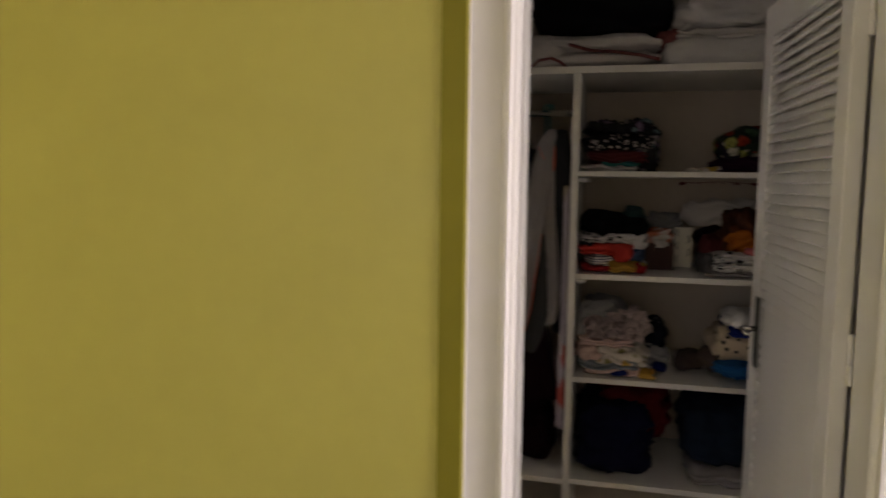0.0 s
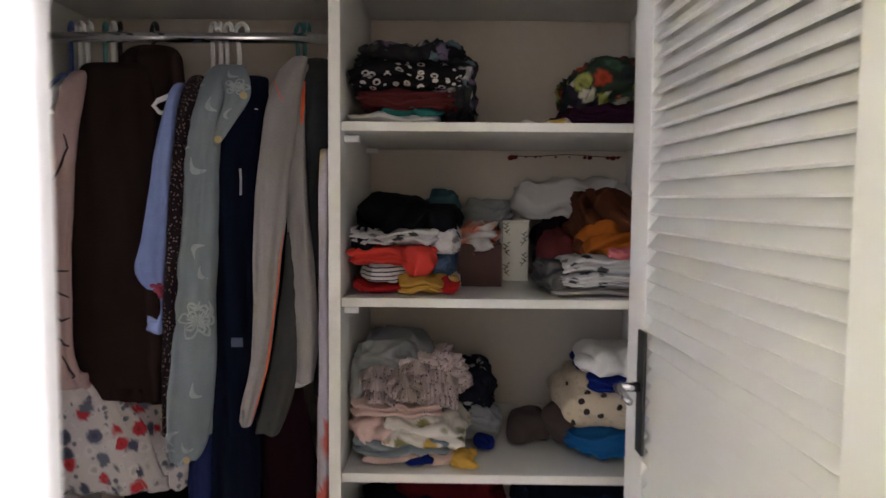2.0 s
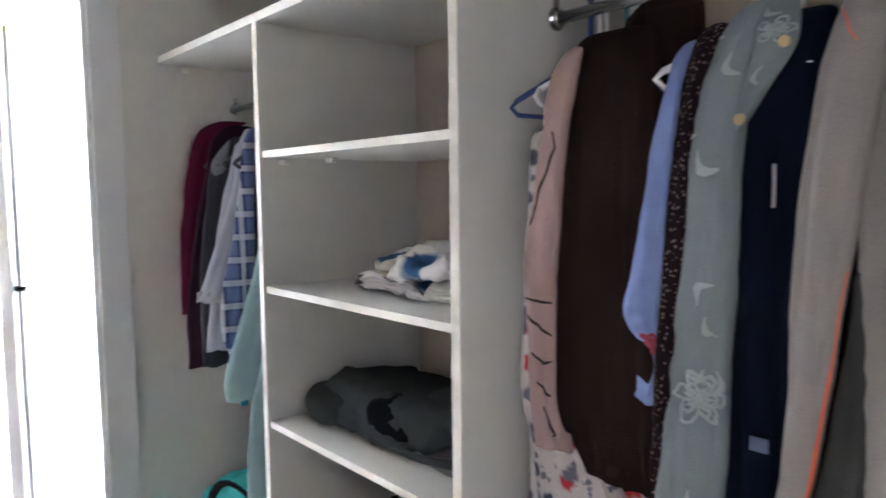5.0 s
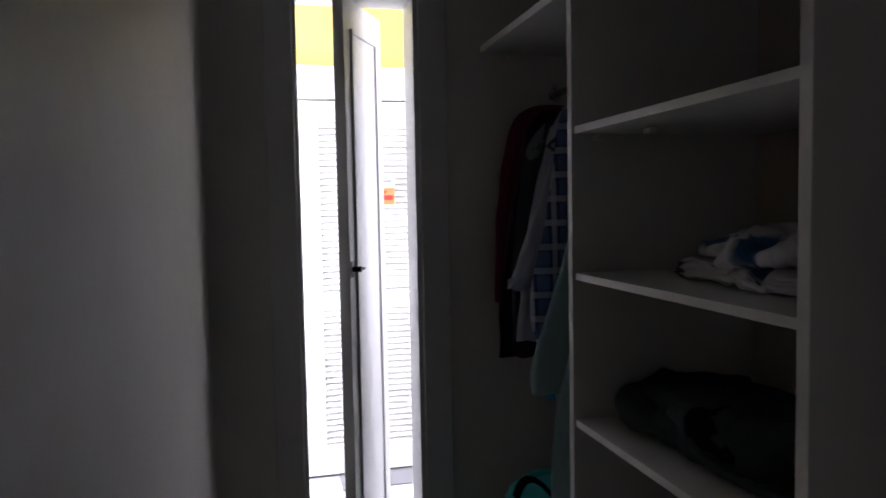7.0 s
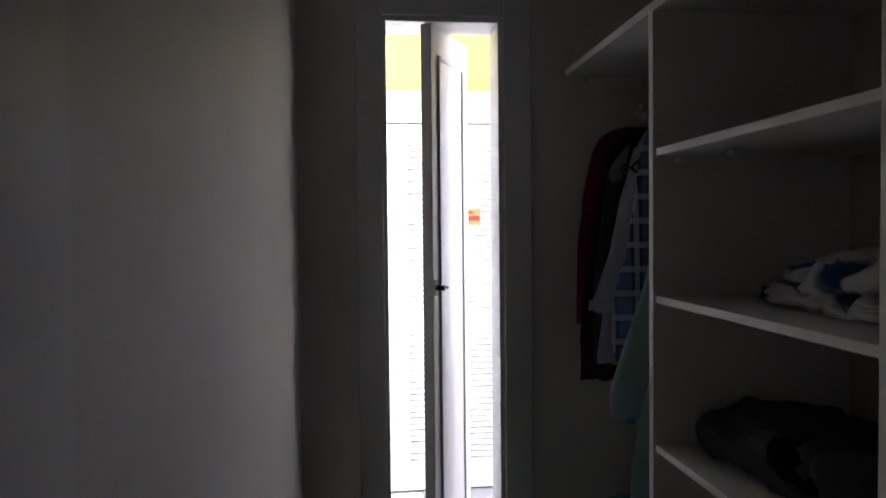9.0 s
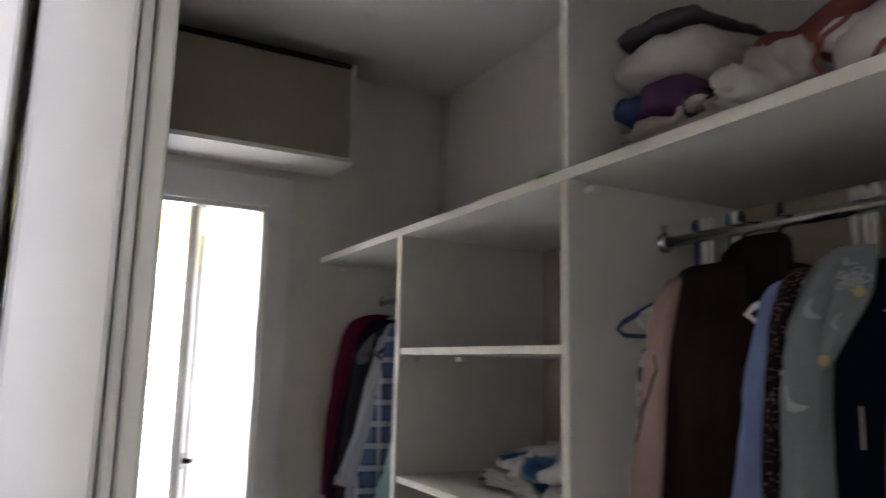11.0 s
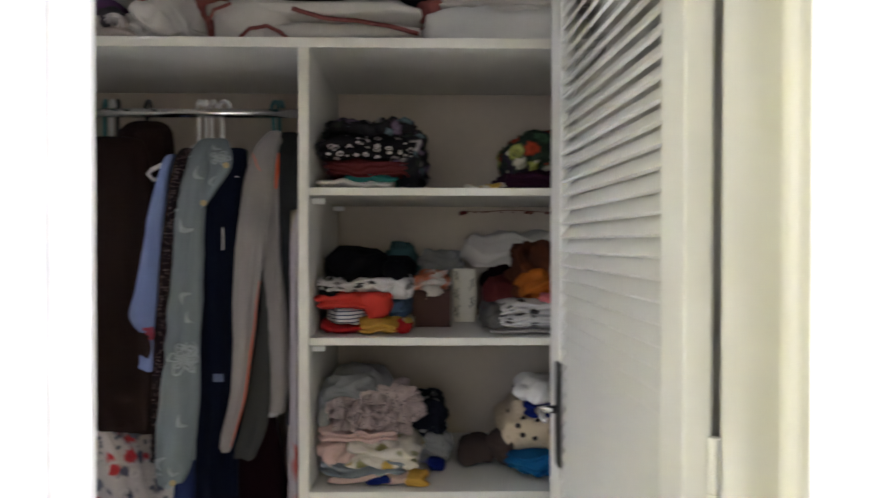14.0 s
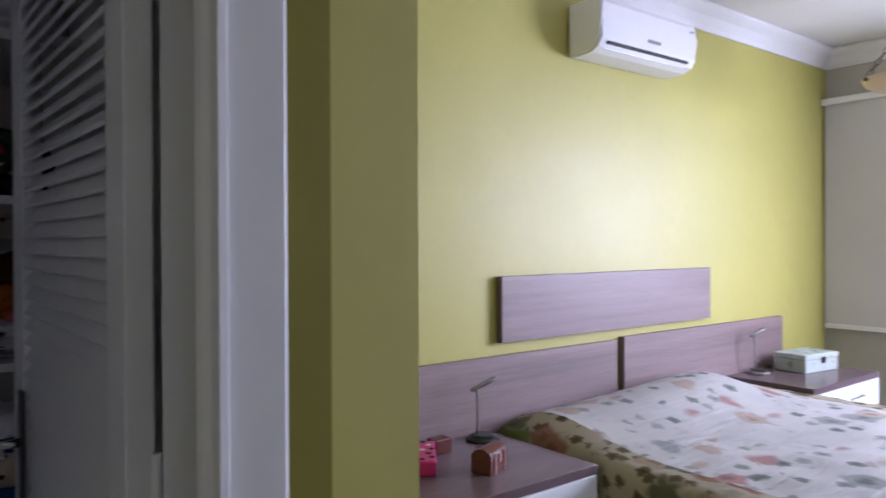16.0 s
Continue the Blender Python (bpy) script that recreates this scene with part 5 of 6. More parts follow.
bundle("dark_trousers", "dark grey trousers folded on the shelf", "trousers", "clothes in the middle bay", (-1.2, 2.2, 0.82),
       [("trouser_leg", heap(-1.46, -0.87, 2.02, 2.38, 0.82, 0.955, 75, 0.026, 3.6, 0.3, 6, 0.25), DARK_GREY, ""),
        ("waistband", tube(bmesh.new(), arc((-1.22, 2.012, 0.846), (-0.94, 2.02, 0.850), (0, -0.012, -0.010)), 0.011, 10, (0.7, 1.4)), DARK_GREY, "folded waistband")])
bundle("black_jacket", "black jacket with grey trim bundled on the low shelf", "jacket", "clothes in the middle bay", (-1.3, 2.2, 0.417),
       [("jacket_body", heap(-1.55, -1.00, 2.05, 2.38, 0.417, 0.56, 76, 0.030, 6, 0.3, 6), BLACK_CLOTH, ""),
        ("collar", heap(-1.40, -1.22, 2.02, 2.22, 0.47, 0.615, 124, 0.03, 8), BLACK_CLOTH, ""),
        ("trim", tube(bmesh.new(), arc((-1.47, 2.03, 0.46), (-1.30, 2.02, 0.60), (-0.02, -0.012, 0.02)), 0.006, 8), MID_GREY, "grey trim"),
        ("trim", tube(bmesh.new(), arc((-1.28, 2.02, 0.60), (-1.08, 2.03, 0.50), (0.02, -0.012, 0.01)), 0.006, 8), MID_GREY, "grey trim")])

# ---- end bay: hung shirts ----
PLAID = printed("blue_plaid_cloth", (0.14, 0.19, 0.36), "checks", [(0.015, 0.022, 0.085), (0.66, 0.68, 0.74)], 4.4, (1, 1, 1))
WINE = cloth("wine_cloth", (0.14, 0.012, 0.045))
LIGHT_GREY = cloth("pale_lilac_grey_cloth", (0.46, 0.46, 0.52))
SLATE_SHIRT = printed("slate_pinstripe_cloth", (0.045, 0.045, 0.055), "stripes", [(0.20, 0.20, 0.22)], 9, (1, 1, 0.02), 0.06)
AQUA = cloth("pale_aqua_cloth", (0.30, 0.45, 0.46))
for hx, turn in ((-2.205, 4), (-2.155, -3), (-2.105, 5), (-2.045, 0), (-1.975, 6), (-1.95, -4)):
    hanger(hx, 2.22, 1.745, HANGER_BLACK, "black", turn)
for hx, turn in ((-1.80, 5), (-1.76, -5)):
    hanger(hx, 2.22, 1.745, HANGER_WHITE, "white", turn)
GE = "shirts in the end bay"
for name, label, x, z0, mat, seed, flanks in (
        ("wine_shirt", "wine red shirt hung in the end bay", -2.225, 1.05, WINE, 41, [[(2.13, 1.680, 0.05), (2.06, 1.63, 0.064), (2.015, 1.46, 0.07), (1.99, 1.25, 0.066), (1.98, 1.02, 0.060)]]),
        ("plum_shirt", "dark plum shirt hung in the end bay", -2.172, 0.90, PLUM, 44, [[(2.13, 1.66, 0.05), (2.09, 1.60, 0.070), (2.065, 1.476, 0.072), (2.02, 1.284, 0.072), (1.99, 1.05, 0.075), (1.985, 0.85, 0.068)]]),
        ("grey_shirt", "dark grey shirt hung in the end bay", -2.112, 0.90, SLATE_SHIRT, 47, [[(2.13, 1.62, 0.06), (2.085, 1.56, 0.070), (2.06, 1.50, 0.070), (2.03, 1.30, 0.075), (2.01, 1.09, 0.070), (2.0, 0.86, 0.062)]]),
        ("lilac_shirt", "pale lilac grey shirt with wide short sleeves", -2.045, 0.97, LIGHT_GREY, 50, [[(2.12, 1.60, 0.07), (2.08, 1.40, 0.085), (2.04, 1.15, 0.088), (2.012, 0.925, 0.085)], [(2.12, 1.640, 0.045), (2.10, 1.57, 0.062), (2.088, 1.47, 0.060), (2.03, 1.28, 0.066), (1.955, 1.09, 0.062)]]),
        ("plaid_shirt", "blue and white plaid shirt hung in the end bay", -1.965, 0.98, PLAID, 54, [[(2.115, 1.640, 0.045), (2.10, 1.58, 0.062), (2.083, 1.40, 0.068), (2.045, 1.20, 0.074), (2.005, 1.04, 0.064), (2.012, 0.905, 0.036)]]),
        ("black_shirt", "black shirt hung behind plaid", -1.905, 1.12, BLACK_CLOTH, 57, [[(2.14, 1.63, 0.03), (2.13, 1.50, 0.04), (2.12, 1.30, 0.042), (2.11, 1.10, 0.04)]])):
    g = garment(name, label, x, 2.21, 0.155, 1.65, z0, 0.016, mat, seed, group=GE, folds=0.3)
    for n, path in enumerate(flanks):
        d = SideDrape([(y, x + 0.014 + 0.024 * n, z, half) for y, z, half in path], 0.017, seed + n, fold=1.2, crease=0.6)
        part("sleeve", d.mesh(), mat, g, "", True)
skirt = holder("aqua_skirt", -1.76, 2.0, 0.84, "wide pale aqua skirt that flares towards its hem", "skirt", GE)
part("skirt_panel", SideDrape([(2.12, -1.775, 1.49, 0.030), (2.065, -1.772, 1.29, 0.060), (2.025, -1.768, 1.08, 0.090), (1.988, -1.765, 0.91, 0.112), (1.985, -1.763, 0.83, 0.112)], 0.026, 58, fold=0.9, crease=0.2).mesh(), AQUA, skirt, "", True)
part("waistband", tube(bmesh.new(), [(-1.775, 2.17, 1.485), (-1.775, 2.07, 1.485)], 0.012, 10, (1.6, 1)), AQUA, skirt, "narrow waistband", True)
legs = holder("aqua_trousers", -1.74, 1.98, 0.1, "pale aqua trousers hung low in the end bay", "trousers", GE)
drape("trouser_leg", [(-1.735, 2.02, 0.99, 0.022), (-1.735, 1.98, 0.78, 0.026), (-1.735, 1.965, 0.45, 0.030), (-1.735, 1.96, 0.12, 0.032)], 0.045, 60, AQUA, legs, fold=0.5, crease=0.3)
drape("trouser_leg", [(-1.70, 2.10, 0.99, 0.022), (-1.70, 2.08, 0.70, 0.026), (-1.70, 2.07, 0.12, 0.030)], 0.05, 61, AQUA, legs, fold=0.5, crease=0.3)
garment("teal_strap", "narrow turquoise belt end hanging below the skirt", -1.815, 1.95, 0.012, 0.88, 0.80, 0.005, cloth("turquoise_cloth", (0.02, 0.33, 0.45)), 62, group=GE)
bag = holder("travel_bag", -2.05, 2.15, 0, "turquoise bag with a black strap standing on the floor", "bag")
part("bag_body", heap(-2.26, -1.82, 1.88, 2.36, 0, 0.49, 77, 0.02, 7), cloth("turquoise_nylon", (0.05, 0.42, 0.40), 0.1, 0.5), bag, smooth=True)
part("strap", tube(bmesh.new(), arc((-2.06, 1.93, 0.42), (-1.86, 2.02, 0.42), (0, -0.02, 0.09)), 0.014, 8, (1, 0.4)), BLACK_CLOTH, bag, smooth=True)

# ---- on the top shelf ----
TS = 1.911
PURPLE = cloth("purple_wool", (0.115, 0.050, 0.125))
WOOL_BLUE = cloth("dark_blue_wool", (0.045, 0.065, 0.150))
SLATE = cloth("slate_wool", (0.075, 0.065, 0.075))
DUSTY_RED = cloth("dusty_red_wool", (0.29, 0.095, 0.085))
BEIGE_WOOL = cloth("beige_wool", (0.44, 0.38, 0.34))
WHITE_WOOL = cloth("white_wool", (0.68, 0.64, 0.60), 0.2, 0.95, 0.7)
GT = "bedding on the top shelf"
folded("folded_blanket", "beige wool blanket folded on the top shelf", "blanket", soft_box(-0.76, -0.50, 2.0, 2.40, TS, TS + 0.085, 81, 2), BEIGE_WOOL, GT)
bundle("wool_blanket", "purple and blue wool blanket in the pile", "blanket", GT, (-0.65, 2.2, TS + 0.06),
       [("blue_fold", soft_box(-0.768, -0.690, 1.992, 2.40, TS + 0.07, TS + 0.152, 82, 1, 0.010), WOOL_BLUE, "dark blue fold"),
        ("purple_fold", soft_box(-0.700, -0.570, 1.990, 2.40, TS + 0.065, TS + 0.158, 182, 1, 0.010), PURPLE, "purple fold"),
        ("navy_fold", soft_box(-0.585, -0.520, 1.996, 2.30, TS + 0.03, TS + 0.10, 183, 1, 0.008), SLATE, "slate fold")])
folded("white_blanket", "white wool blanket folded over the pile", "blanket", soft_box(-0.77, -0.52, 1.992, 2.42, TS + 0.140, TS + 0.245, 83, 1, 0.010, 0.6, 0.25), WHITE_WOOL, GT)
folded("slate_blanket", "slate grey blanket on top of the pile", "blanket", soft_box(-0.76, -0.55, 2.0, 2.42, TS + 0.235, TS + 0.290, 84, 1, 0.010, 0.6, 0.5), SLATE, GT)
folded("red_blanket", "dusty red blanket bundled on the shelf", "blanket", heap(-0.56, -0.28, 2.05, 2.42, TS + 0.01, TS + 0.235, 85, 0.018, 5, 0.35, 5, 0.3), DUSTY_RED, GT)
folded("white_shawl", "white crocheted shawl bundled on the shelf", "shawl", heap(-0.53, -0.300, 1.985, 2.2, TS, TS + 0.135, 86, 0.026, 9, 0.3, 5, 0.7), WHITE_WOOL, GT)
bm = bmesh.new()
for k in range(6):
    a = radians(170 + k * 22)
    tube(bm, arc((-0.515, 2.0, TS + 0.065), (-0.515 + 0.038 * math.cos(a), 1.988, TS + 0.055 + 0.022 * math.sin(a)), (0, -0.006, 0.006), 4), 0.0018, 5)
folded("shawl_fringe", "white wool fringe hanging from the shawl", "fringe", bm, WHITE_WOOL)


throw = holder("rolled_throw", -0.04, 2.2, TS, "thick white throw with dusty red piping, folded on the shelf", "throw blanket", GT)
part("folded_layer", soft_box(-0.27, 0.225, 1.99, 2.40, TS, TS + 0.062, 93, 1, 0.007, 0.5), WHITE_WOOL, throw, "", True)
part("folded_layer", soft_box(-0.315, 0.225, 1.995, 2.40, TS + 0.058, TS + 0.118, 94, 1, 0.007, 0.6), WHITE_WOOL, throw, "", True)
part("rolled_end", soft_box(-0.302, -0.10, 1.983, 2.40, TS, TS + 0.100, 96, 0, 0.006, 0.9), WHITE_WOOL, throw, "", True)
for pts, rad in ((((-0.297, 1.995, 0.012), (-0.303, 1.985, 0.045), (-0.285, 1.982, 0.075), (-0.245, 1.985, 0.094)), 0.0045),
                 (((-0.222, 1.978, 0.008), (-0.195, 1.972, 0.028), (-0.155, 1.970, 0.034), (-0.125, 1.972, 0.022), (-0.105, 1.978, 0.006)), 0.0060),
                 (((-0.095, 1.985, 0.082), (-0.02, 1.982, 0.058), (0.06, 1.982, 0.052), (0.14, 1.982, 0.040), (0.215, 1.985, 0.022)), 0.0075)):
    fine = []
    for k in range(len(pts) - 1):
        fine += [Vector(pts[k]).lerp(Vector(pts[k + 1]), q / 4) for q in range(4)]
    fine.append(Vector(pts[-1]))
    part("piping", tube(bmesh.new(), [p + Vector((0, 0.002 * math.sin(i * 1.3), TS)) for i, p in enumerate(fine)], rad, 8, (1, 0.6)), DUSTY_RED, throw, "dusty red edging", True)
folded("black_bag", "black soft travel bag lying on the throw", "bag", soft_box(-0.23, 0.26, 2.04, 2.42, TS + 0.135, TS + 0.36, 87, 0, 0.012, 0.5), BLACK_CLOTH, GT)
folded("bag_handle", "black webbing bag handle sticking out", "strap", tube(bmesh.new(), arc((-0.20, 2.03, TS + 0.16), (-0.235, 2.01, TS + 0.26), (-0.03, -0.01, 0.02)), 0.009, 8, (1, 0.5)), BLACK_CLOTH)
folded("white_pillow", "white pillow lying on the top shelf", "pillow", soft_box(0.222, 0.655, 1.985, 2.42, TS, TS + 0.085, 88, 0, 0.010, 0.9), WHITE_CLOTH, GT)
folded("folded_sheet", "cream sheets folded on the pillow", "sheet", soft_box(0.24, 0.655, 2.02, 2.42, TS + 0.082, TS + 0.14, 89, 2, 0.012), CREAM, GT)
folded("white_pillow", "second white pillow above folded sheets", "pillow", heap(0.24, 0.655, 2.0, 2.42, TS + 0.13, TS + 0.27, 90, 0.012, 7), WHITE_CLOTH, GT)
folded("blanket_edge", "dusty red blanket edge under the pillow", "blanket", heap(0.205, 0.30, 2.0, 2.3, TS + 0.06, TS + 0.135, 91, 0.01), DUSTY_RED, GT)
folded("green_ribbon", "small bright green ribbon lying on the shelf", "ribbon", soft_box(-0.99, -0.87, 1.965, 2.0, TS, TS + 0.018, 92, 0, 0.004), cloth("green_cloth", (0.10, 0.28, 0.04)))

# ---- louvred doors ----


def louvre_slat(width, depth=0.033, thick=0.006):
    """One shared slat along y, tilted so that its outer edge hangs lower."""
    bm = bmesh.new()
    box(bm, -depth / 2, depth / 2, -width / 2, width / 2, -thick / 2, thick / 2)
    bmesh.ops.rotate(bm, verts=bm.verts[:], cent=(0, 0, 0), matrix=Matrix.Rotation(radians(-52), 3, "Y"))
    me = bpy.data.meshes.new("slat")
    bm.to_mesh(me)
    bm.free()
    me.materials.append(WHITE_PAINT)
    return me


def louvred_leaf(name, width, height, stile, panels, rails, pitch, label, t=0.034, group=""):
    """A leaf along +y from its hinge edge at the origin, its louvred face towards -x."""
    root = holder(name, 0, 0, 0, label, "louvred door", group)
    part("stile", boxes((-t / 2, t / 2, -0.008, stile[0], 0, height), bevel=0.002), WHITE_PAINT, root)
    part("stile", boxes((-t / 2, t / 2, width - stile[1], width, 0, height), bevel=0.002), WHITE_PAINT, root)
    for z0, z1 in rails:
        part("rail", boxes((-t / 2, t / 2, stile[0], width - stile[1], z0, z1), bevel=0.002), WHITE_PAINT, root)
    me = louvre_slat(width - stile[0] - stile[1])
    mid = (stile[0] + width - stile[1]) / 2
    for z0, z1 in panels:
        n = int((z1 - z0) / pitch)
        for k in range(n):
            s = new("slat", me)
            s.parent = root
            s.location = (-0.004, mid, z0 + (k + 0.5) * (z1 - z0) / n)
    return root


leaf = louvred_leaf("closet_door", 0.742, 2.03, (0.068, 0.10), [(0.16, 1.93)], [(0, 0.16), (1.93, 2.03)], 0.0285, "open white louvred door folded back into the closet")
handle = part("handle_plate", boxes((-0.023, -0.017, 0.625, 0.663, 0.945, 1.160), bevel=0.002), BLACK_METAL, leaf, "black lock plate")
part("lever", tube(bmesh.new(), [(-0.018, 0.645, 1.062), (-0.055, 0.645, 1.062), (-0.062, 0.640, 1.062), (-0.064, 0.56, 1.060)], [0.009, 0.008, 0.0075, 0.006], 10), CHROME, handle, "chrome lever", True)
for hz in (0.30, 1.075, 1.80):
    part("hinge", tube(bmesh.new(), [(0.017, -0.014, hz), (0.017, -0.014, hz + 0.045), (0.017, -0.014, hz + 0.0455), (0.017, -0.014, hz + 0.050), (0.017, -0.014, hz + 0.0505), (0.017, -0.014, hz + 0.11)],
                       [0.0065, 0.0065, 0.0045, 0.0045, 0.0065, 0.0065], 10), WHITE_PAINT, leaf)
leaf.matrix_world = pose(0.5525, 1.056, 0.012, 0, 0, 2.0)

hall_leaf = louvred_leaf("hall_louvred_door", 0.69, 1.86, (0.095, 0.09), [(0.13, 0.83), (0.90, 1.76)], [(0, 0.13), (0.83, 0.90), (1.76, 1.86)], 0.030, "white louvred wardrobe door in the bright hall", 0.03, "hall wardrobe doors")
hall_leaf.matrix_world = pose(-3.51, 2.045, 0.012, 0, 0, 180)
for y in (1.350, 2.740, 0.655):
    copy_thing(hall_leaf, pose(-3.51, y, 0.012, 0, 0, 180))
structure("hall_wardrobe_frame", boxes((-3.55, -3.48, -0.2, 3.2, 1.88, 2.04), (-3.63, -3.56, -0.2, 3.2, 0, 1.88), bevel=0.003), WHITE_PAINT, "white painted header above the louvred hall doors")
note = holder("calendar", -3.475, 1.78, 1.34, "small white and orange paper calendar hung on a slatted door", "calendar")
part("sheet", boxes((-3.479, -3.477, 1.735, 1.815, 1.36, 1.51)), plain("white_paper", (0.8, 0.78, 0.75), 0.7), note)
part("orange_print", boxes((-3.4765, -3.4755, 1.738, 1.812, 1.362, 1.445)), plain("orange_ink", (0.80, 0.22, 0.07), 0.7), note, "orange printed area")
part("print_bar", boxes((-3.4752, -3.4745, 1.745, 1.805, 1.385, 1.408), (-3.4752, -3.4745, 1.745, 1.772, 1.42, 1.432)), plain("red_ink", (0.55, 0.03, 0.02), 0.7), note, "red bars of print")
part("print_bar", boxes((-3.4752, -3.4745, 1.745, 1.80, 1.475, 1.483), (-3.4752, -3.4745, 1.75, 1.79, 1.49, 1.496)), plain("grey_ink", (0.15, 0.2, 0.3), 0.7), note, "small bars of print")

panel_door = holder("folding_door", 0, 0, 0, "half-open narrow white panelled door leaf in the end doorway", "door")
part("leaf", boxes((0, 0.36, -0.02, 0.02, 0, 2.05), bevel=0.003), WHITE_PAINT, panel_door)
bm = bmesh.new()
for s in (1, -1):
    a, b = (0.020, 0.028) if s > 0 else (-0.028, -0.020)
    for bx in ((0.055, 0.07, a, b, 0.12, 1.95), (0.29, 0.305, a, b, 0.12, 1.95), (0.07, 0.29, a, b, 0.12, 0.135), (0.07, 0.29, a, b, 1.935, 1.95)):
        box(bm, *bx, bevel=0.003)
part("moulding", bm, WHITE_PAINT, panel_door)
bm = tube(bmesh.new(), [(0.025, -0.020, 1.128), (0.025, -0.045, 1.128), (0.028, -0.050, 1.128), (0.028, -0.052, 1.128)], [0.011, 0.008, 0.012, 0.009], 10)
tube(bm, [(0.025, -0.046, 1.128), (0.065, -0.048, 1.127)], 0.005, 8)
box(bm, 0.010, 0.034, -0.0225, -0.0195, 1.10, 1.156, 0.001)
part("knob", bm, BLACK_METAL, panel_door, "small dark knob")
panel_door.matrix_world = pose(-2.395, 1.440, 0.010, 0, 0, 151.0)

# ---- cabinet over the end doorway ----
cab = holder("upper_cabinet", -2.27, 1.45, 2.245, "beige closed cabinet hung above the end doorway", "cabinet")
part("bottom_board", boxes((-2.403, -2.150, 0.999, 1.965, 2.245, 2.263), bevel=0.001), MELAMINE, cab, "white melamine underside")
part("side_board", boxes((-2.403, -2.150, 1.947, 1.965, 2.2635, 2.64), bevel=0.001), MELAMINE, cab)
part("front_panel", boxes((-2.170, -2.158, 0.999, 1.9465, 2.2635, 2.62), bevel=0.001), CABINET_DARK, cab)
# Black stands in for the shade of the gap below the ceiling
part("top_board", boxes((-2.403, -2.150, 0.999, 1.9465, 2.625, 2.64), bevel=0.001), GAP_SHADE, cab, "top board blackened for the shade under the ceiling")

# ---- bedroom ----
HW = 2.497


def wall_panel(name, x0, x1, z0, z1, label):
    root = holder(name, (x0 + x1) / 2, 2.48, z0, label, "headboard", "wooden wall panels")
    part("board", boxes((x0 + 0.0035, x1, 2.462, HW, z0, z1), bevel=0.002), LILAC_WOOD, root)
    part("edge_band", boxes((x0, x0 + 0.003, 2.463, HW - 0.001, z0 + 0.001, z1 - 0.001)), TOP_WOOD, root, "dark edge band")
    return root


wall_panel("headboard", 1.58, 3.226, 0.52, 0.945, "lilac grey wood headboard panel beside its twin")
wall_panel("headboard", 3.280, 4.925, 0.52, 0.957, "lilac grey wood headboard panel behind the far lamp")
wall_panel("wall_panel", 2.430, 4.075, 1.001, 1.295, "long lilac grey wood panel on the green wall")


def nightstand(x0, x1, y0, z, label):
    root = holder("nightstand", (x0 + x1) / 2, (y0 + 2.46) / 2, 0, label, "nightstand", "nightstands")
    part("top", boxes((x0, x1, y0, 2.46, z - 0.035, z), bevel=0.002), TOP_WOOD, root, "dark wood top")
    part("body", boxes((x0 + 0.02, x1 - 0.02, y0 + 0.022, 2.455, z - 0.36, z - 0.0355), bevel=0.002), TOP_WOOD, root)
    for k in range(2):
        d = part("drawer_front", boxes((x0 + 0.004, x1 - 0.004, y0 - 0.004, y0 + 0.018, z - 0.195 - k * 0.165, z - 0.037 - k * 0.165), bevel=0.002), DRAWER_WHITE, root, "white lacquered drawer front")
        m = (x0 + x1) / 2
        hz = z - 0.105 - k * 0.165
        part("handle", tube(bmesh.new(), [(m - 0.15, y0 - 0.004, hz), (m - 0.15, y0 - 0.028, hz), (m + 0.15, y0 - 0.028, hz), (m + 0.15, y0 - 0.004, hz)], 0.005, 8), CHROME, d, "slim chrome handle", True)
    for lx in (x0 + 0.05, x1 - 0.05):
        for ly in (y0 + 0.06, 2.40):
            part("leg", boxes((lx - 0.02, lx + 0.02, ly - 0.02, ly + 0.02, 0, z - 0.361), bevel=0.002), TOP_WOOD, root)


nightstand(1.50, 2.354, 1.865, 0.63, "nightstand with dark wood top and white drawer fronts")
nightstand(4.24, 5.09, 1.95, 0.645, "far nightstand with dark top, under a floral tin")


DARK_CHROME = plain("dark_chrome", (0.32, 0.30, 0.31), 0.3, 0.1, 60, 0.0, 1.0)


def desk_lamp(x, y, z, tip, base, label):
    root = holder("bedside_lamp", x, y, z, label, "lamp", "bedside lamps")
    part("base", tube(bmesh.new(), [(x, y, z), (x, y, z + 0.008), (x, y, z + 0.016), (x, y, z + 0.020)], [0.070, 0.070, 0.058, 0.03], 24), base, root, smooth=True)
    part("base_pad", tube(bmesh.new(), [(x, y, z + 0.0205), (x, y, z + 0.026)], [0.050, 0.040], 20), BLACK_METAL, root)
    tx, ty, tz = tip
    part("stem", tube(bmesh.new(), arc((x - 0.03, y, z + 0.022), (tx, ty, tz), (0.004, 0, 0)), 0.0042, 10), DARK_CHROME, root, smooth=True)
    part("head", tube(bmesh.new(), [(tx - 0.022, ty + 0.01, tz - 0.012), (tx, ty, tz - 0.002), (tx + 0.045, ty - 0.015, tz + 0.018), (tx + 0.075, ty - 0.025, tz + 0.030), (tx + 0.082, ty - 0.028, tz + 0.032)], [0.007, 0.010, 0.012, 0.011, 0.005], 12, (1, 0.6)), DARK_CHROME, root, "slim chrome lamp head", True)


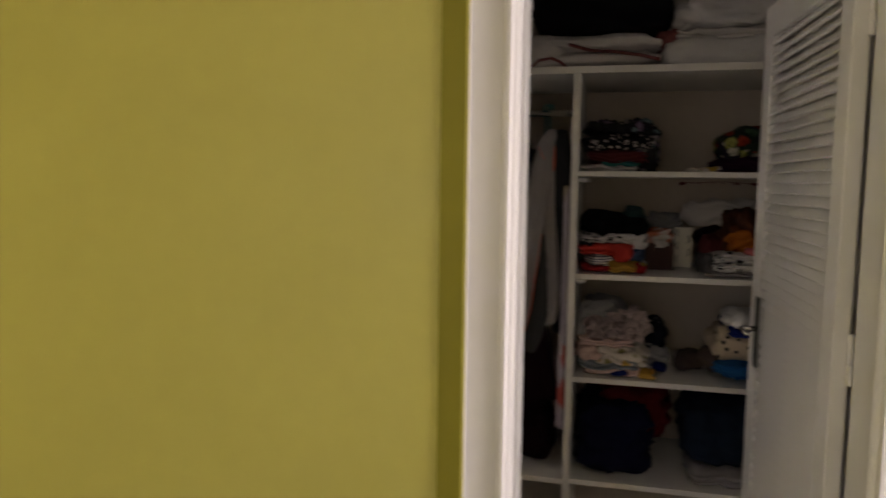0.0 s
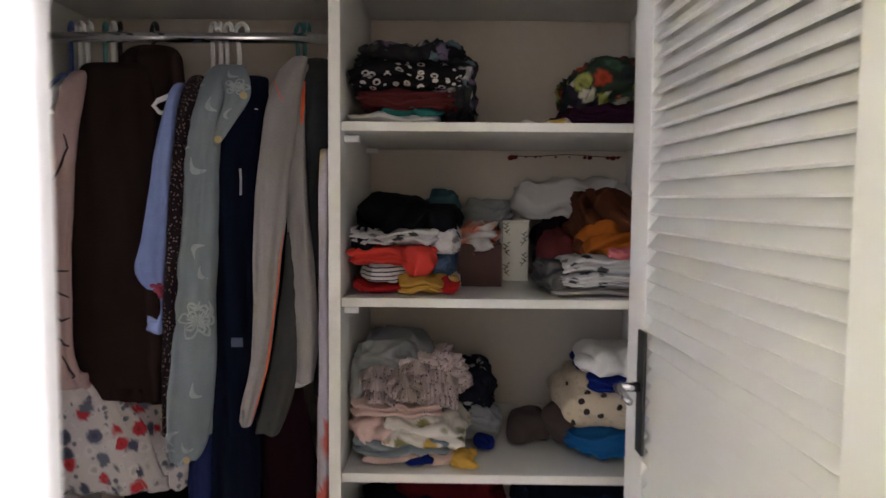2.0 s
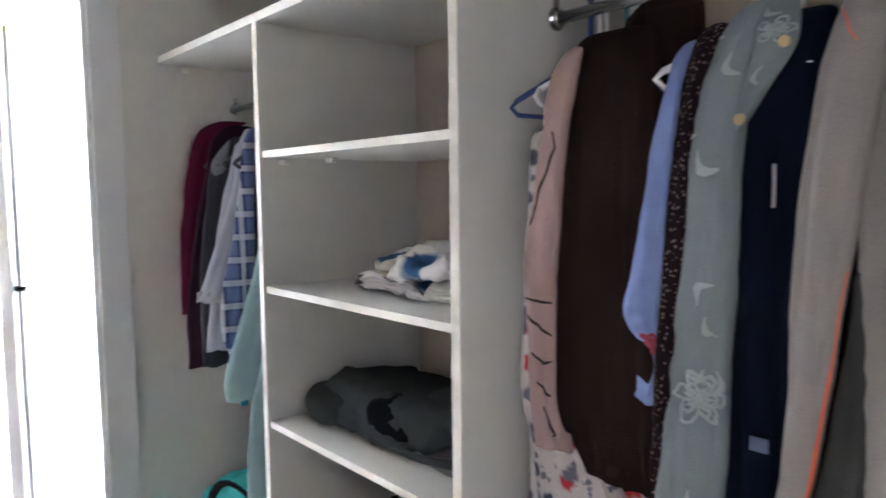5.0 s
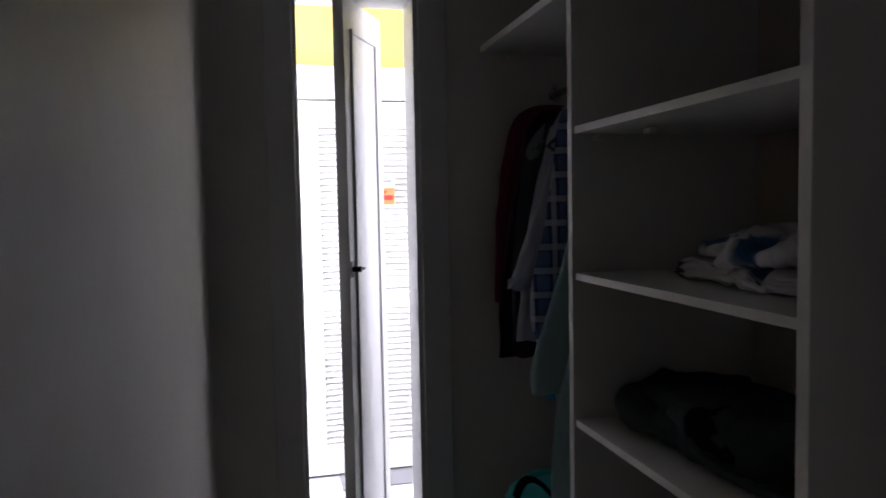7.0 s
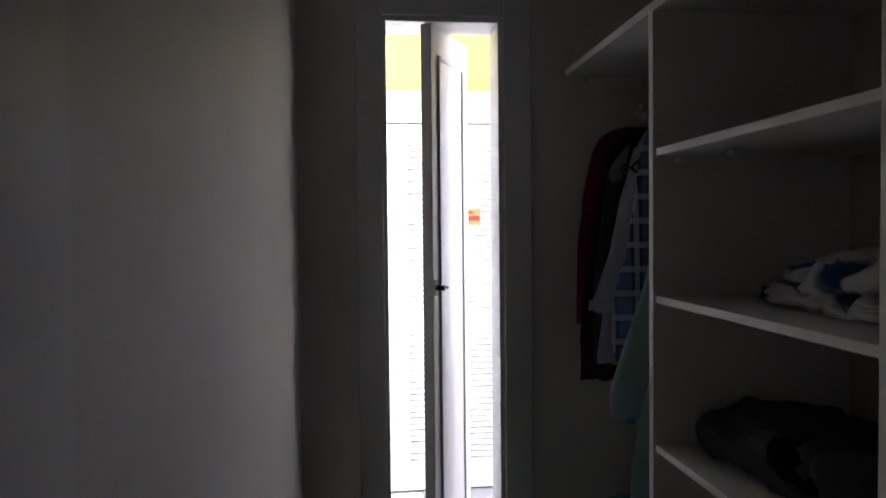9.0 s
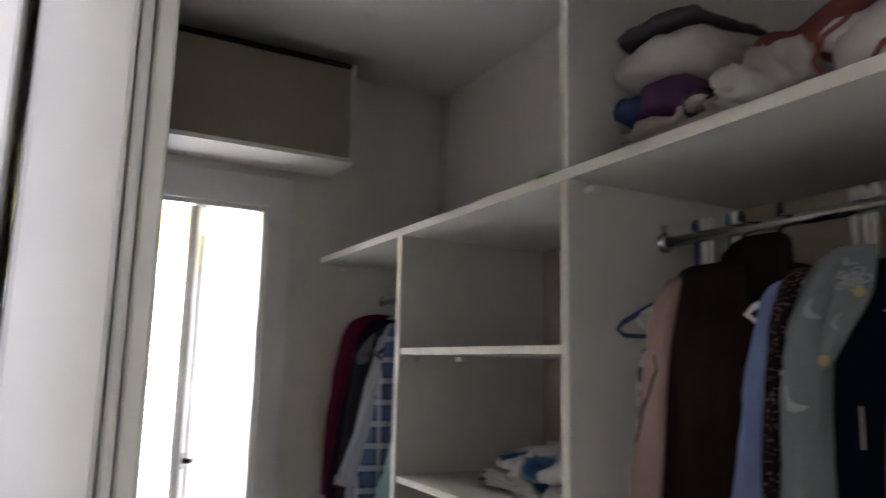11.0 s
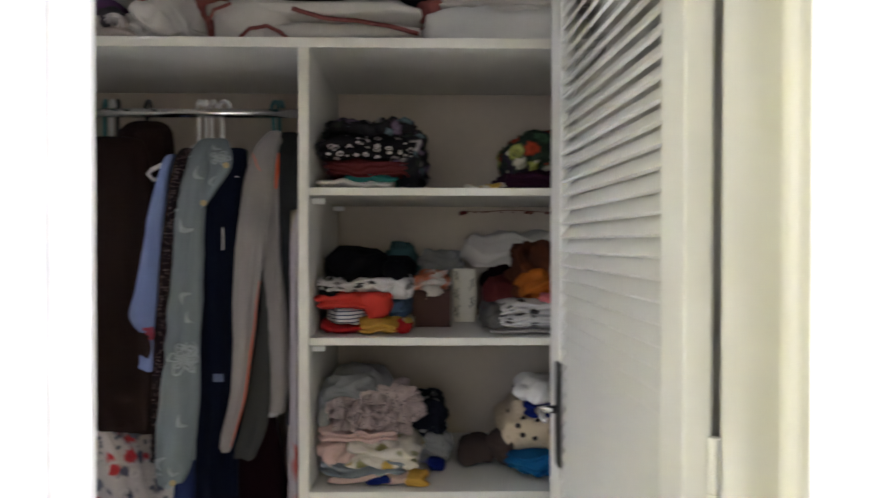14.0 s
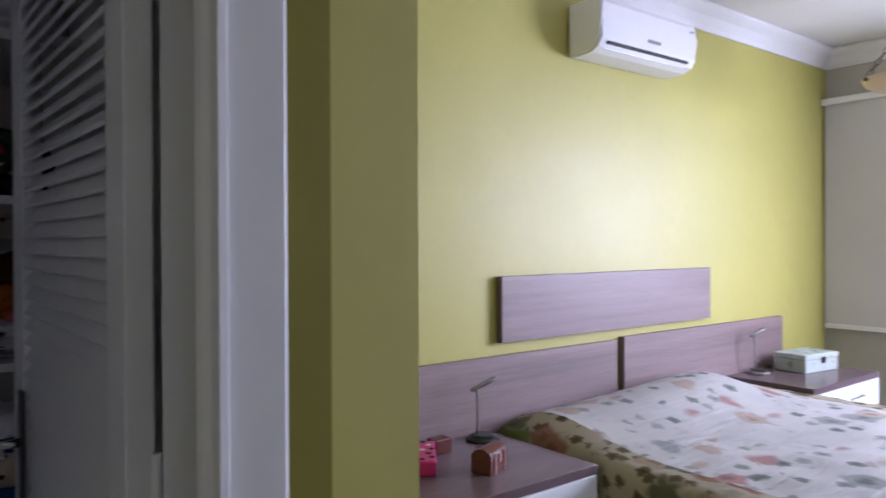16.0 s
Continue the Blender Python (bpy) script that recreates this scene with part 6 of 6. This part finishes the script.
desk_lamp(2.238, 2.372, 0.63, (2.205, 2.37, 0.852), BLACK_METAL, "slim chrome bedside lamp with a dark base")
desk_lamp(4.468, 2.385, 0.645, (4.405, 2.38, 0.886), DARK_CHROME, "slim chrome bedside lamp on the far nightstand")
chest = holder("jewel_chest", 1.965, 2.09, 0.63, "small red brown wooden chest with an arched lid", "box")
RED_WOOD = plain("red_brown_wood", (0.125, 0.026, 0.015), 0.3500, 0.2500, 40, 0.0500)
part("chest_body", boxes((1.9050, 2.0350, 2.0450, 2.1250, 0.6300, 0.6850), bevel=0.0030), RED_WOOD, chest)
bm = bmesh.new()
prof = [(2.0450 + 0.0400 - 0.0400 * math.cos(math.pi * k / 10), 0.6855 + 0.0330 * math.sin(math.pi * k / 10)) for k in range(11)]
e0 = [bm.verts.new((1.9050, y, z)) for y, z in prof]
e1 = [bm.verts.new((2.0350, y, z)) for y, z in prof]
for k in range(10):
    bm.faces.new((e0[k], e0[k + 1], e1[k + 1], e1[k]))
bm.faces.new(e0), bm.faces.new(e1), bm.faces.new((e0[0], e0[-1], e1[-1], e1[0]))
part("lid", bm, RED_WOOD, chest)
part("strap", boxes((1.9300, 1.9380, 2.0400, 2.0445, 0.6300, 0.7050), (2.0000, 2.0080, 2.0400, 2.0445, 0.6300, 0.7050), (1.9620, 1.9780, 2.0400, 2.0445, 0.6650, 0.6950)), plain("pink_brass", (0.5500, 0.3000, 0.2500), 0.3500, metal=0.6500), chest, "rosy metal straps")
chest.location, chest.rotation_euler = (2.0, 2.07, 0.63), (0, 0, radians(21))
tagged(part("wooden_block", boxes((1.955, 2.035, 2.32, 2.38, 0.63, 0.685), bevel=0.004), RED_WOOD), "small wooden box beside the lamp", "box")
clip = holder("pink_case", 1.86, 2.2, 0.63, "bright pink case with round dark and white dots", "case")
part("case_body", boxes((1.76, 1.872, 2.08, 2.34, 0.63, 0.685), bevel=0.008), plain("hot_pink_plastic", (0.50, 0.02, 0.14), 0.35), clip)
for k, (dx, dy) in enumerate(((1.782, 2.12), (1.822, 2.105), (1.858, 2.13), (1.80, 2.165), (1.845, 2.175), (1.782, 2.21), (1.822, 2.22), (1.858, 2.23), (1.80, 2.265), (1.845, 2.28), (1.785, 2.31), (1.825, 2.32))):
    part("dot", tube(bmesh.new(), [(dx, dy, 0.685), (dx, dy, 0.6865)], 0.011, 12), DRAWER_WHITE if k % 3 == 0 else PRINT_DARK, clip, "white dot" if k % 3 == 0 else "dark dot")
clip.location, clip.rotation_euler = (1.868, 2.225, 0.63), (0, 0, radians(-36))
tin = holder("floral_tin", 4.87, 2.27, 0.645, "pale green metal tin with small flower print", "tin")
TIN = printed("pale_green_flower_tin", (0.50, 0.56, 0.50), "flowers", [(0.30, 0.36, 0.33), (0.50, 0.56, 0.50), (0.62, 0.60, 0.56)], 16, (1, 1, 1), 0.36)
part("tin_body", boxes((4.69, 5.03, 2.13, 2.34, 0.645, 0.725), bevel=0.006), TIN, tin)
part("lid", boxes((4.686, 5.034, 2.126, 2.344, 0.7255, 0.757), bevel=0.006), TIN, tin)
part("clasp", boxes((4.85, 4.88, 2.118, 2.1255, 0.70, 0.738), bevel=0.002), BLACK_METAL, tin, "dark clasp")

tin.location, tin.rotation_euler = (4.84, 2.30, 0.645), (0, 0, radians(-7))

# bed
G = (0.94, 0.92, 0.90)
QUILT = printed("white_rose_quilt_cloth", G, "flowers", [(0.74, 0.45, 0.43), G, (0.84, 0.70, 0.60), G, (0.72, 0.43, 0.42), (0.60, 0.62, 0.60)], 5.4, (1, 1, 0.05), 0.36, [(0.36, 0.40, 0.38), (0.58, 0.60, 0.58), G, (0.48, 0.51, 0.48), (0.66, 0.68, 0.65), (0.42, 0.45, 0.43)], 1.75)
q_tree = QUILT.node_tree
pucker = q_tree.nodes.new("ShaderNodeBump")
pucker.inputs["Strength"].default_value, pucker.inputs["Distance"].default_value = 0.8, 0.012
q_tree.links.new(noise_tex(q_tree, coords(q_tree, (5, 42, 5)), 1.0, 3), pucker.inputs["Height"])
q_tree.links.new(pucker.outputs[0], q_tree.nodes["Principled BSDF"].inputs["Normal"])
QUILT_BORDER = printed("beige_rose_border_cloth", (0.72, 0.65, 0.50), "flowers", [(0.52, 0.28, 0.20), (0.26, 0.25, 0.16), (0.72, 0.65, 0.50), (0.34, 0.32, 0.20), (0.60, 0.48, 0.32)], 6.5, (1, 1, 1), 0.46, [(0.24, 0.20, 0.11)])
bed = holder("bed", 3.31, 1.4, 0, "double bed made up to the headboard, wood base", "bed")
part("bed_base", boxes((2.43, 4.19, 0.42, 2.44, 0.08, 0.32), bevel=0.01), TOP_WOOD, bed)
for lx in (2.51, 4.11):
    for ly in (0.52, 2.34):
        part("leg", boxes((lx - 0.03, lx + 0.03, ly - 0.03, ly + 0.03, 0, 0.079), bevel=0.004), TOP_WOOD, bed)
part("mattress", boxes((2.43, 4.19, 0.42, 2.44, 0.321, 0.605), bevel=0.04), WHITE_CLOTH, bed)
for px in (2.88, 3.58):
    folded("pillow", "plump pillow under the quilt at the head of the bed", "pillow", heap(px - 0.32, px + 0.28, 2.10, 2.40, 0.606, 0.690, int(px * 7), 0.004, 4, 0.3), WHITE_CLOTH, "bed pillows")
bm = bmesh.new()
nx, ny = 90, 96
grid = []
for j in range(ny + 1):
    y = 2.445 - (2.445 - 0.36) * j / ny
    row = []
    for i in range(nx + 1):
        u = -1 + 2 * i / nx
        s = u * 1.30
        a = abs(s)
        edge = 0.93
        along = math.exp(-((y - 2.25) / (0.30 if y < 2.25 else 0.26)) ** 2)
        across = (0.62 + 0.38 * min(1, max(0, (s + 0.55) / 0.8))) * (0.5 + 0.5 * math.cos(math.pi * min(1, max(0, (s - 0.30) / 0.62)))) * max(0, 1 - max(0, a - 0.78) / 0.2)
        top = 0.630 + 0.135 * along * across
        if a < edge - 0.05:
            x, z = 3.31 + s * 0.985, top
        else:
            d = a - (edge - 0.05)
            ang = min(d / 0.07, 1) * math.pi / 2
            x = 3.31 + math.copysign((edge - 0.05) * 0.985 + 0.045 * math.sin(ang) + 0.02 * noise.noise(Vector((y * 7, 3 * s, 0))) * min(1, d / 0.2) + d * 0.10, s)
            z = top - 0.045 * (1 - math.cos(ang)) - max(0, d - 0.07)
        q = Vector((x * 8, y * 8, z * 4))
        z += 0.006 * noise.noise(q) + 0.004 * noise.noise(Vector((x * 3, y * 34, 1)))
        row.append(bm.verts.new((x, y, z)))
    grid.append(row)
for j in range(ny):
    for i in range(nx):
        f = bm.faces.new((grid[j][i], grid[j][i + 1], grid[j + 1][i + 1], grid[j + 1][i]))
        f.material_index = 1 if min(i, nx - 1 - i) < 18 else 0
bmesh.ops.solidify(bm, geom=bm.faces[:], thickness=0.012)
quilt = holder("quilt", 3.31, 1.4, 0.3, "white quilt with pink roses and beige border spread over the bed", "quilt")
edging = bm.copy()
bmesh.ops.delete(bm, geom=[f for f in bm.faces if f.material_index == 1], context="FACES")
bmesh.ops.delete(edging, geom=[f for f in edging.faces if f.material_index == 0], context="FACES")
for f in edging.faces:
    f.material_index = 0
part("quilt_panel", bm, QUILT, quilt, "white cloth with roses", True)
part("border", edging, QUILT_BORDER, quilt, "beige border with roses", True)
folded("green_cushion", "green cushion end between bed and headboard", "cushion", soft_box(2.36, 2.46, 2.25, 2.455, 0.55, 0.635, 95, 0, 0.006, 0.8), cloth("moss_green_cloth", (0.10, 0.115, 0.03)))

# air conditioner
ac = holder("air_conditioner", 3.28, 2.4, 2.29, "white wall-mounted split air conditioner", "air conditioner")
bm = bmesh.new()
prof = [(2.496, 2.325), (2.44, 2.318), (2.36, 2.324), (2.315, 2.346), (2.292, 2.382), (2.288, 2.48), (2.292, 2.545), (2.305, 2.568), (2.335, 2.575), (2.496, 2.575)]
e0 = [bm.verts.new((2.895, y, z + 0.012)) for y, z in prof]
e1 = [bm.verts.new((3.665, y, z + 0.012)) for y, z in prof]
for k in range(len(prof)):
    bm.faces.new((e0[k], e0[(k + 1) % 10], e1[(k + 1) % 10], e1[k]))
ends = [bm.faces.new(e0), bm.faces.new(e1)]
bmesh.ops.bevel(bm, geom=[e for f in ends for e in f.edges], offset=0.012, segments=3, affect="EDGES")
part("casing", bm, AC_PLASTIC, ac)
part("air_slot", boxes((2.950, 3.590, 2.293, 2.312, 2.370, 2.382)), BLACK_METAL, ac, "dark air slot")
part("flap", boxes((2.950, 3.590, 2.3195, 2.338, 2.350, 2.366), bevel=0.004), AC_PLASTIC, ac)
part("badge", boxes((3.245, 3.345, 2.2860, 2.2875, 2.420, 2.436)), plain("grey_badge", (0.25, 0.25, 0.27), 0.4), ac, "small grey badge")
part("badge", boxes((3.60, 3.63, 2.2865, 2.2878, 2.53, 2.54)), plain("grey_badge_small", (0.3, 0.3, 0.32), 0.4), ac, "tiny grey badge")

# blind
blind = holder("roller_blind", 5.56, 1.75, 0.83, "pale grey roller blind drawn down over the window", "blind")
part("fabric", boxes((5.566, 5.569, 1.06, 2.478, 0.86, 2.41)), BLIND_FABRIC, blind)
part("bottom_bar", boxes((5.560, 5.575, 1.06, 2.478, 0.83, 0.862), bevel=0.003), AC_PLASTIC, blind)
part("headrail", boxes((5.53, 5.618, 1.04, 2.494, 2.41, 2.452), bevel=0.004), AC_PLASTIC, blind, "white headrail")

# ceiling lamp
LX, LY, RIM = 4.62, 1.62, 2.325
BRONZE = plain("bronze", (0.12, 0.09, 0.07), 0.4, metal=0.8)
lamp = holder("pendant_lamp", LX, LY, 2.25, "ceiling lamp with a pinkish glass bowl hung on bronze chains", "lamp")
part("canopy", tube(bmesh.new(), [(LX, LY, 2.797), (LX, LY, 2.775), (LX, LY, 2.765)], [0.06, 0.05, 0.015], 20), BRONZE, lamp, "bronze ceiling cup", True)
part("stem", tube(bmesh.new(), [(LX, LY, 2.77), (LX, LY, 2.63)], 0.006, 10), BRONZE, lamp, "", True)
for turn in (138, 258, 18):
    ca, sa = math.cos(radians(turn)), math.sin(radians(turn))
    foot, head = Vector((LX + 0.222 * ca, LY + 0.222 * sa, RIM + 0.004)), Vector((LX + 0.012 * ca, LY + 0.012 * sa, 2.635))
    way = (head - foot).normalized()
    side = Vector((-sa, ca, 0))
    out = way.cross(side)
    bm = bmesh.new()
    count = 10
    for k in range(count):
        mid, wide = foot.lerp(head, (k + 0.5) / count), side if k % 2 else out
        tube(bm, [mid + way * 0.022 * math.sin(a) + wide * 0.011 * math.cos(a) for a in [2 * math.pi * i / 12 for i in range(13)]], 0.0028, 6, cap=False)
    part("chain", bm, BRONZE, lamp, "bronze chain")
    part("bolt", tube(bmesh.new(), [foot + Vector((0.022 * ca, 0.022 * sa, -0.016)), foot + Vector((0.002 * ca, 0.002 * sa, -0.016))], 0.010, 10), BLACK_METAL, lamp, "dark bolt")
bm = bmesh.new()
prof = [(0.235, RIM), (0.215, RIM - 0.035), (0.16, RIM - 0.065), (0.08, RIM - 0.080), (0.01, RIM - 0.083), (0.01, RIM - 0.077), (0.078, RIM - 0.074), (0.155, RIM - 0.060), (0.208, RIM - 0.032), (0.228, RIM)]
rings = [[bm.verts.new((LX + r * math.cos(2 * math.pi * k / 32), LY + r * math.sin(2 * math.pi * k / 32), z)) for k in range(32)] for r, z in prof]
for a, b in zip(rings, rings[1:] + rings[:1]):
    for k in range(32):
        bm.faces.new((a[k], a[(k + 1) % 32], b[(k + 1) % 32], b[k]))
part("bowl", bm, plain("pinkish_glass", (0.66, 0.50, 0.40), 0.3), lamp, "pinkish frosted glass bowl", True)
